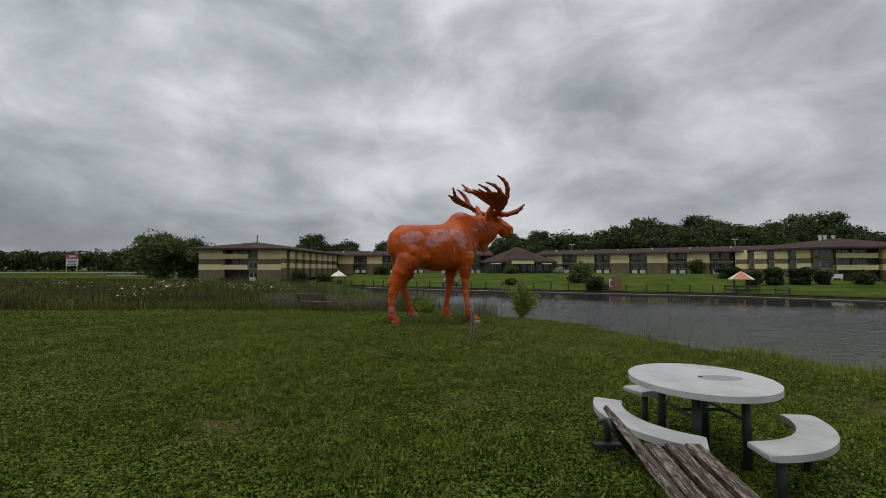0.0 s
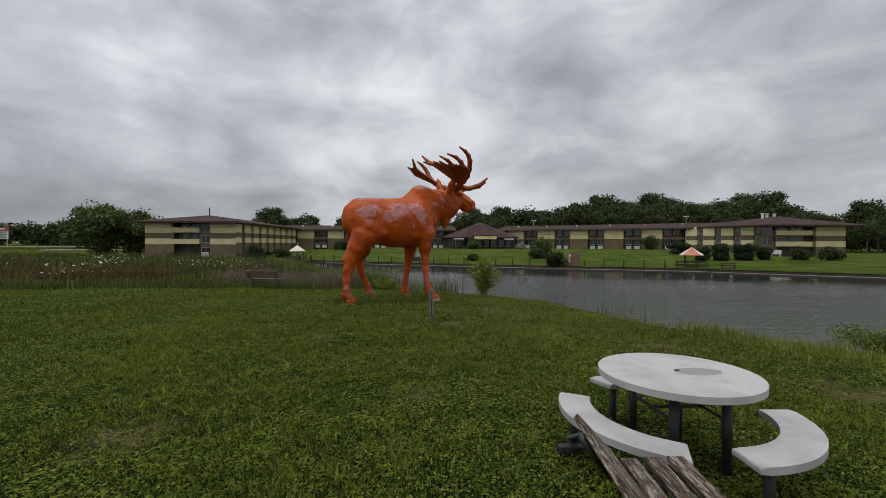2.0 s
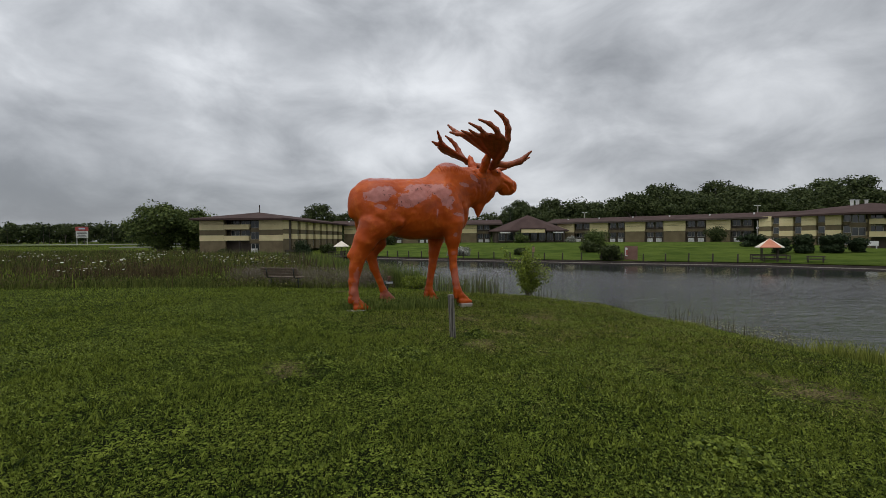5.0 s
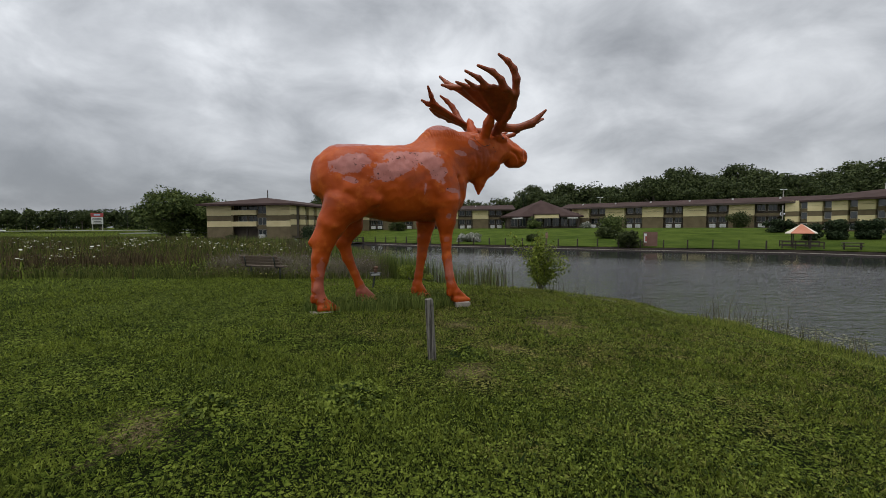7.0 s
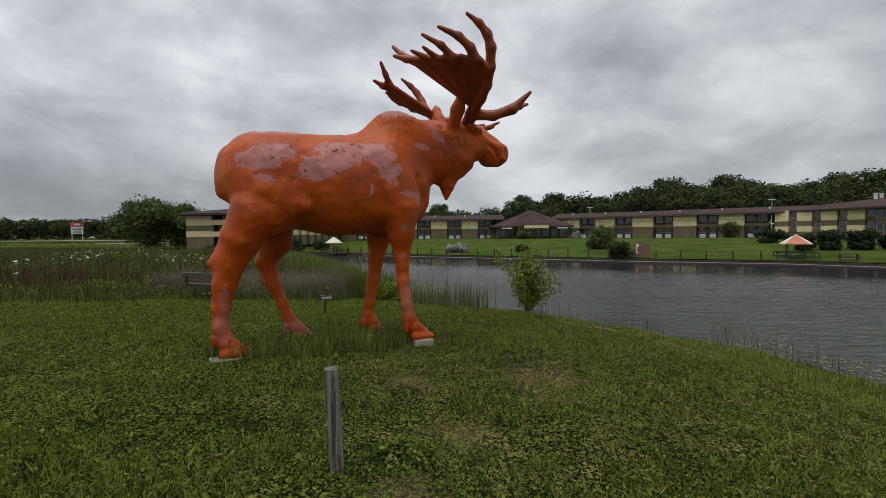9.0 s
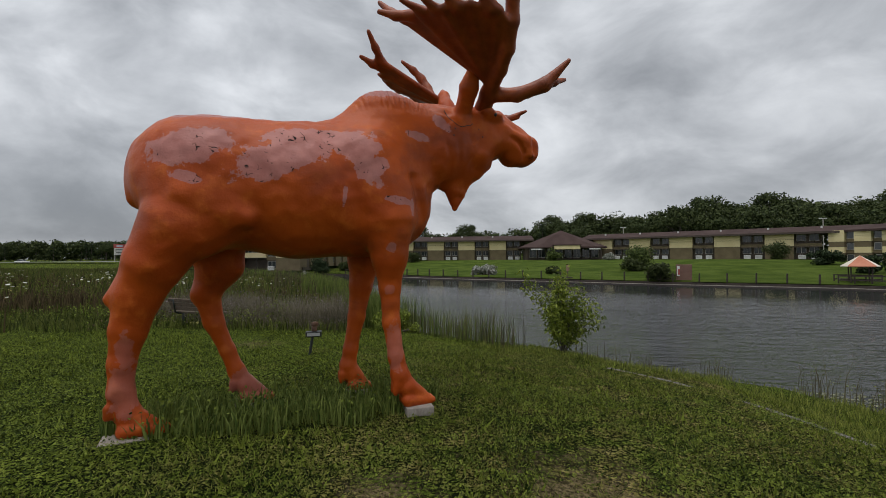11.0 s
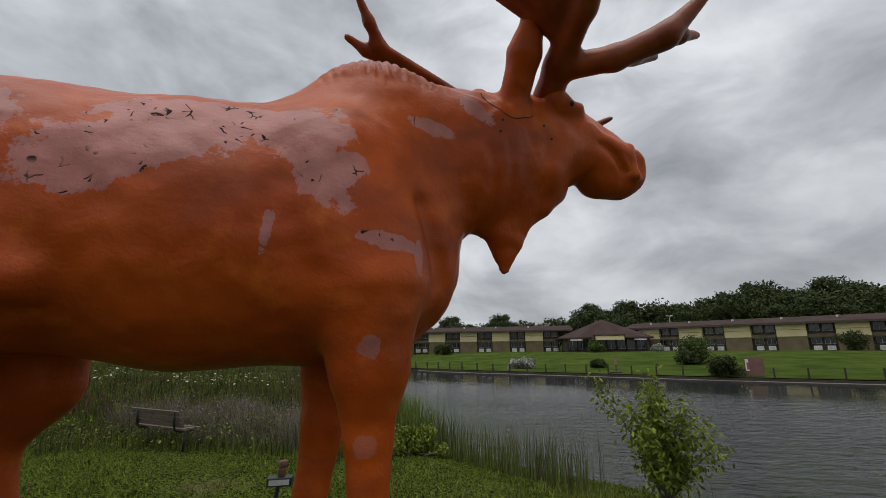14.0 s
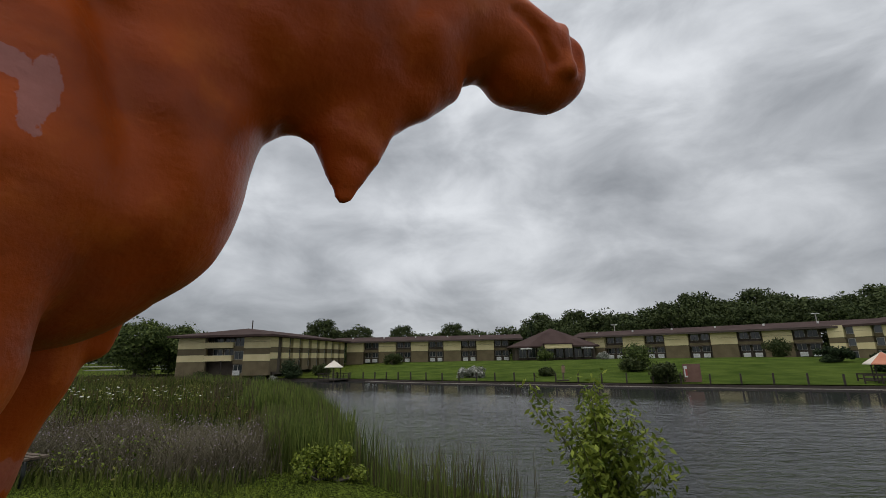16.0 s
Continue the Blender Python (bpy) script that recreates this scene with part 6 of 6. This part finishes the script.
cr = new("leaves", mesh_of("leaves", V.tolist(), np.arange(4 * n).reshape(-1, 4).tolist(), LEAF))
cr.parent = sap

# rough growth under and round the statue
def near_statue(P):
    q = np.column_stack((P[:, 0] * .891 + P[:, 1] * .454 - 6.6, -P[:, 0] * .454 + P[:, 1] * .891 - 12.83))
    return (((q[:, 0] + 0.35) / 1.75) ** 2 + ((q[:, 1] + 0.02) / 0.62) ** 2 + 0.25 * patchy(P, 4, 8) < 1)


P = scatter(rg, 34000, -3, 4, 11.5, 17, near_statue)
blades("rough_grass", P, rg.uniform(0.10, 0.34, len(P)), 0.020, 0.35, rg, REED, "uncut grass and weeds under the statue", "grass")
P = scatter(rg, 9000, -3, 4, 11.5, 17, near_statue)
P[:, 2] += rg.uniform(0.05, 0.30, len(P))
specks("weed_leaves", P, 0.022, rg, CLOVER, "leafy weeds under the statue", "weeds", 0.8)
for (cx, cy, r, n) in ((0.35, 9.25, 0.42, 1500), (1.45, 10.75, 0.30, 900), (3.4, 6.4, 0.35, 600), (-0.9, 8.9, 0.25, 350)):
    P = scatter(rg, n * 2, cx - r, cx + r, cy - r, cy + r, lambda P: np.hypot(P[:, 0] - cx, P[:, 1] - cy) < r)
    P[:, 2] += rg.uniform(0.02, 0.15, len(P)) * (1.1 - np.hypot(P[:, 0] - cx, P[:, 1] - cy) / r)
    specks("weed_clump", P, 0.024, rg, CLOVER, "low leafy weed clump in the lawn", "weeds", 0.8)


# meadow beyond the mown edge
def meadow(P):
    return ~mown(P) & (P[:, 0] < -1.5)


def field(n, x0, x1, y0, y1, h0, h1, w, mat, label, seed, thr, lean=0.25, seg=2):
    P = scatter(rg, n, x0, x1, y0, y1, lambda P: meadow(P) & (patchy(P, 0.5, seed) + rg.normal(0, 0.3, len(P)) > thr))
    blades("meadow_growth", P, rg.uniform(h0, h1, len(P)), w, lean, rg, mat, label, "meadow", seg)


field(42000, -30, -2, 16, 36, 0.15, 0.45, 0.030, WEED, "green meadow weeds", 31, -0.6, 0.4)
field(50000, -75, -4, 28, 75, 0.35, 0.95, 0.07, WEED, "green and olive meadow weeds further off", 32, -0.8)
field(26000, -30, -9, 15, 36, 0.40, 0.95, 0.034, DRYWEED, "brown dry meadow stalks", 33, 0.45)
field(22000, -75, -6, 30, 75, 0.5, 1.1, 0.06, DRYWEED, "brown dry meadow stalks further off", 34, 0.25)
field(16000, -34, -9, 17, 40, 0.3, 0.8, 0.05, CLOVER, "bright green leafy meadow plants", 35, 0.45)
P = scatter(rg, 16000, -170, -40, 30, 88, meadow)
blades("far_meadow", P, rg.uniform(0.4, 1.0, len(P)), 0.16, 0.2, rg, WEED, "far meadow growth", "meadow", 1)
for mat, seed, thr, x0, y0, x1, y1, r, lab in ((CLOVER, 71, 0.2, -30, 17, -4, 36, 0.026, "bright leafy meadow plants"), (DRYWEED, 72, 0.35, -32, 17, -8, 34, 0.030, "rusty brown seed heads in the meadow"),
                                          (WEED, 73, 0.0, -60, 30, -6, 70, 0.07, "olive meadow plants"), (BANKGRASS, 74, 0.6, -40, 19, -4, 60, 0.035, "yellow-green meadow flowers")):
    P = scatter(rg, 44000, x0, x1, y0, y1, lambda P: meadow(P) & (patchy(P, 0.8, seed) + rg.normal(0, 0.2, len(P)) > thr))
    P[:, 2] += rg.uniform(0.08, 0.75, len(P)) * (0.7 + 0.4 * patchy(P, 0.9, seed + 9))
    specks("meadow_leaves", P, r * rg.uniform(0.6, 1.4, len(P)), rg, mat, lab, "meadow", 0.9)
# white umbels on stalks
P = scatter(rg, 2800, -40, -9.5, 16.5, 40, lambda P: meadow(P) & (patchy(P, 0.5, 41) + rg.normal(0, 0.2, len(P)) > 0.55))
hs = rg.uniform(0.55, 1.05, len(P))
blades("flower_stalks", P, hs, 0.014, 0.02, rg, WEED, "thin green stalks of white wildflowers", "wildflowers", 1)
H = P.copy()
H[:, 2] += hs
specks("white_wildflowers", H, rg.uniform(0.03, 0.085, len(H)), rg, UMBEL, "flat white wildflower heads over the meadow", "wildflowers", 0.25, 7)

# grey-violet brush behind the bench
def brush(P):
    return (P[:, 0] > -10.0) & (P[:, 0] < -2.4 - 0.25 * (P[:, 1] - 23)) & (P[:, 1] > 22.4 - 0.10 * (P[:, 0] + 4.6)) & (P[:, 1] < 26.8 + 0.3 * np.sin(P[:, 0] * 2))


C = scatter(rg, 420, -10.2, 0.6, 21.5, 27.5, brush)
C = np.repeat(C, 80, 0)
off = rg.normal(0, 0.24, (len(C), 2))
P = np.column_stack((C[:, :2] + off, height(C[:, :2] + off) - 0.02))
hs = rg.uniform(0.55, 1.05, len(P)) * np.clip(1.12 - 1.5 * (off ** 2).sum(1) / 0.25, 0.35, 1.2) * (1 + 0.2 * patchy(P, 1.1, 50))
blades("brush_stems", P, hs, 0.012, 0.7, rg, KNAP, "dense grey-green knapweed brush behind the bench", "brush")
B = np.repeat(P[::2], 4, 0)
B[:, 2] += np.repeat(hs[::2], 4) * rg.uniform(0.35, 1.0, len(B))
B[:, :2] += rg.normal(0, 0.16, (len(B), 2))
specks("brush_twigs", B, 0.013 * rg.uniform(0.5, 1.6, len(B)), rg, KNAP, "fine grey-brown twigs and leaves of the brush", "brush", 1.2)
H = P[::4].copy()
H[:, 2] += hs[::4] * 0.93
H[:, :2] += rg.normal(0, 0.10, (len(H), 2))
specks("brush_flowers", H, 0.018, rg, KNAPFLOWER, "tiny pale violet flowers over the brush", "flowers", 0.9)


# reeds at the water
def reeds(n, lo, hi, h0, h1, w, mat, label, line=NEAR_SHORE, x0=-40, x1=1.0, y0=22, y1=75, seed=60, thr=-0.3, lean=0.10, wet=True):
    P = np.column_stack((rg.uniform(x0, x1, n), rg.uniform(y0, y1, n)))
    d = line_dist(P, line) * np.where(in_pond(P), -1, 1)
    P = P[(d > lo) & (d < hi) & (patchy(P, 1.0, seed) + rg.normal(0, 0.25, len(P)) > thr)]
    P = np.column_stack((P, np.maximum(height(P), WATER_Z - 0.15)))
    blades("reeds", P, rg.uniform(h0, h1, len(P)), w, lean, rg, mat, label, "reeds")


BANKLEAF = leafy("bright_bank_grass", (0.050, 0.075, 0.012), (0.300, 0.320, 0.070), 0.6, 0.25)
CREST = [(-3.4, 27.0), (-2.1, 24.4), (-0.6, 23.5)]
SEDGE = [(-0.4, 23.5), (0.6, 23.0), (1.7, 21.9), (2.7, 20.6)]
BANK = [(2.6, 20.4), (3.6, 20.1), (5.3, 19.5), (7.4, 18.4), (9.0, 16.0), (10.5, 13.0)]
reeds(16000, -1, 0.75, 0.60, 1.50, 0.020, REED, "tall green reeds at the water's edge", line=CREST, x0=-5, x1=0.0, y0=21.8, y1=28.5, thr=-0.6, lean=0.16)
reeds(7000, -1, 1.0, 0.55, 1.50, 0.018, DRYREED, "brown dry reeds among the green", line=CREST, x0=-5, x1=0.2, y0=21.8, y1=28.5, seed=68, thr=0.1, lean=0.2)
reeds(50000, -0.4, 5.0, 0.9, 1.6, 0.045, REED, "tall green reeds along the pond", x0=-30, x1=-2, y0=34, y1=70, thr=-0.3)
reeds(26000, 0.5, 7.0, 0.9, 1.7, 0.05, DRYREED, "brown dry reeds along the pond", x0=-60, x1=-3, y0=32, y1=82, seed=62, thr=0.1)
reeds(2600, -1, 0.42, 0.35, 1.10, 0.013, REED, "thin sedges along the bank", line=SEDGE, x0=-0.8, x1=3.2, y0=20, y1=24, seed=63, thr=0.0, lean=0.14)
reeds(1500, -1, 0.42, 0.5, 1.25, 0.012, DRYREED, "thin brown sedges along the bank", line=SEDGE, x0=-0.8, x1=3.2, y0=20, y1=24, seed=64, thr=-0.1, lean=0.12)
reeds(2600, -1, 0.45, 0.20, 0.60, 0.013, DRYREED, "sparse brown sedges along the bank", line=BANK, x0=4.2, x1=11, y0=12, y1=21, seed=65, thr=0.75)
reeds(30000, -1, 0.75, 0.05, 0.15, 0.012, BANKLEAF, "uncut green grass along the bank", line=BANK, x0=1.6, x1=11, y0=12, y1=22, seed=66, thr=-0.5, lean=0.5)
reeds(100000, 0.4, 4.9, 0.18, 0.56, 0.014, BANKLEAF, "tall yellow-green grass on the bank", x0=8.6, x1=20, y0=2, y1=12.8, seed=67, thr=-0.3, lean=0.35)
reeds(26000, 0.0, 2.0, 0.06, 0.20, 0.016, BANKLEAF, "short green grass down to the water", x0=5.0, x1=13, y0=12.5, y1=25, seed=76, thr=-0.6, lean=0.5)
# clumps of thin stalks standing at the water's edge
for cx, cy, r, n, h in ((8.7, 22.6, 0.35, 30, 0.7), (10.2, 20.9, 0.45, 40, 1.05), (10.7, 20.1, 0.38, 30, 1.0), (11.0, 19.1, 0.42, 36, 0.95), (11.3, 17.9, 0.35, 24, 0.75), (11.6, 17.0, 0.30, 20, 0.9), (12.0, 15.6, 0.3, 45, 0.7), (6.9, 23.4, 0.25, 40, 0.6)):
    P = np.column_stack((rg.normal(cx, r * 0.6, n), rg.normal(cy, r * 0.6, n), np.full(n, WATER_Z - 0.12)))
    blades("sedge_clump", P, h * rg.uniform(0.35, 1.15, n) + 0.12, 0.015, 0.18, rg, DRYREED, "clump of thin brown sedge stalks in shallow water", "sedge")
    Q = P.copy()
    Q[:, 2] += 0.12 + rg.uniform(0.1, 0.8, n) * h
    Q[:, :2] += rg.normal(0, 0.05, (n, 2))
    specks("sedge_leaves", Q, 0.022, rg, REED, "narrow green leaves on the sedge stalks", "sedge", 1.0)
put_bush(40, 13.8, 10.6, 1.7, 3.2, REED, "leafy shrub on the pond bank", 9000, 0.038)
put_bush(41, -0.9, 22.9, 0.75, 1.9, LEAF, "bright green low bush beside the reeds", 4500, 0.035)
P = np.column_stack((rg.uniform(9.6, 14.0, 2600), rg.uniform(13, 21.5, 2600)))
d = line_dist(P, NEAR_SHORE)
P = P[in_pond(P) & (d < 1.9) & (patchy(P, 1.2, 70) > -0.2)]
P = np.column_stack((P, np.full(len(P), WATER_Z + 0.012)))
specks("water_weed", P, 0.045, rg, leafy("pond_weed", (0.10, 0.105, 0.06), (0.20, 0.20, 0.13), 0.8, 0.0), "pale floating pond weed near the bank", "pond weed", 0.02, 6)
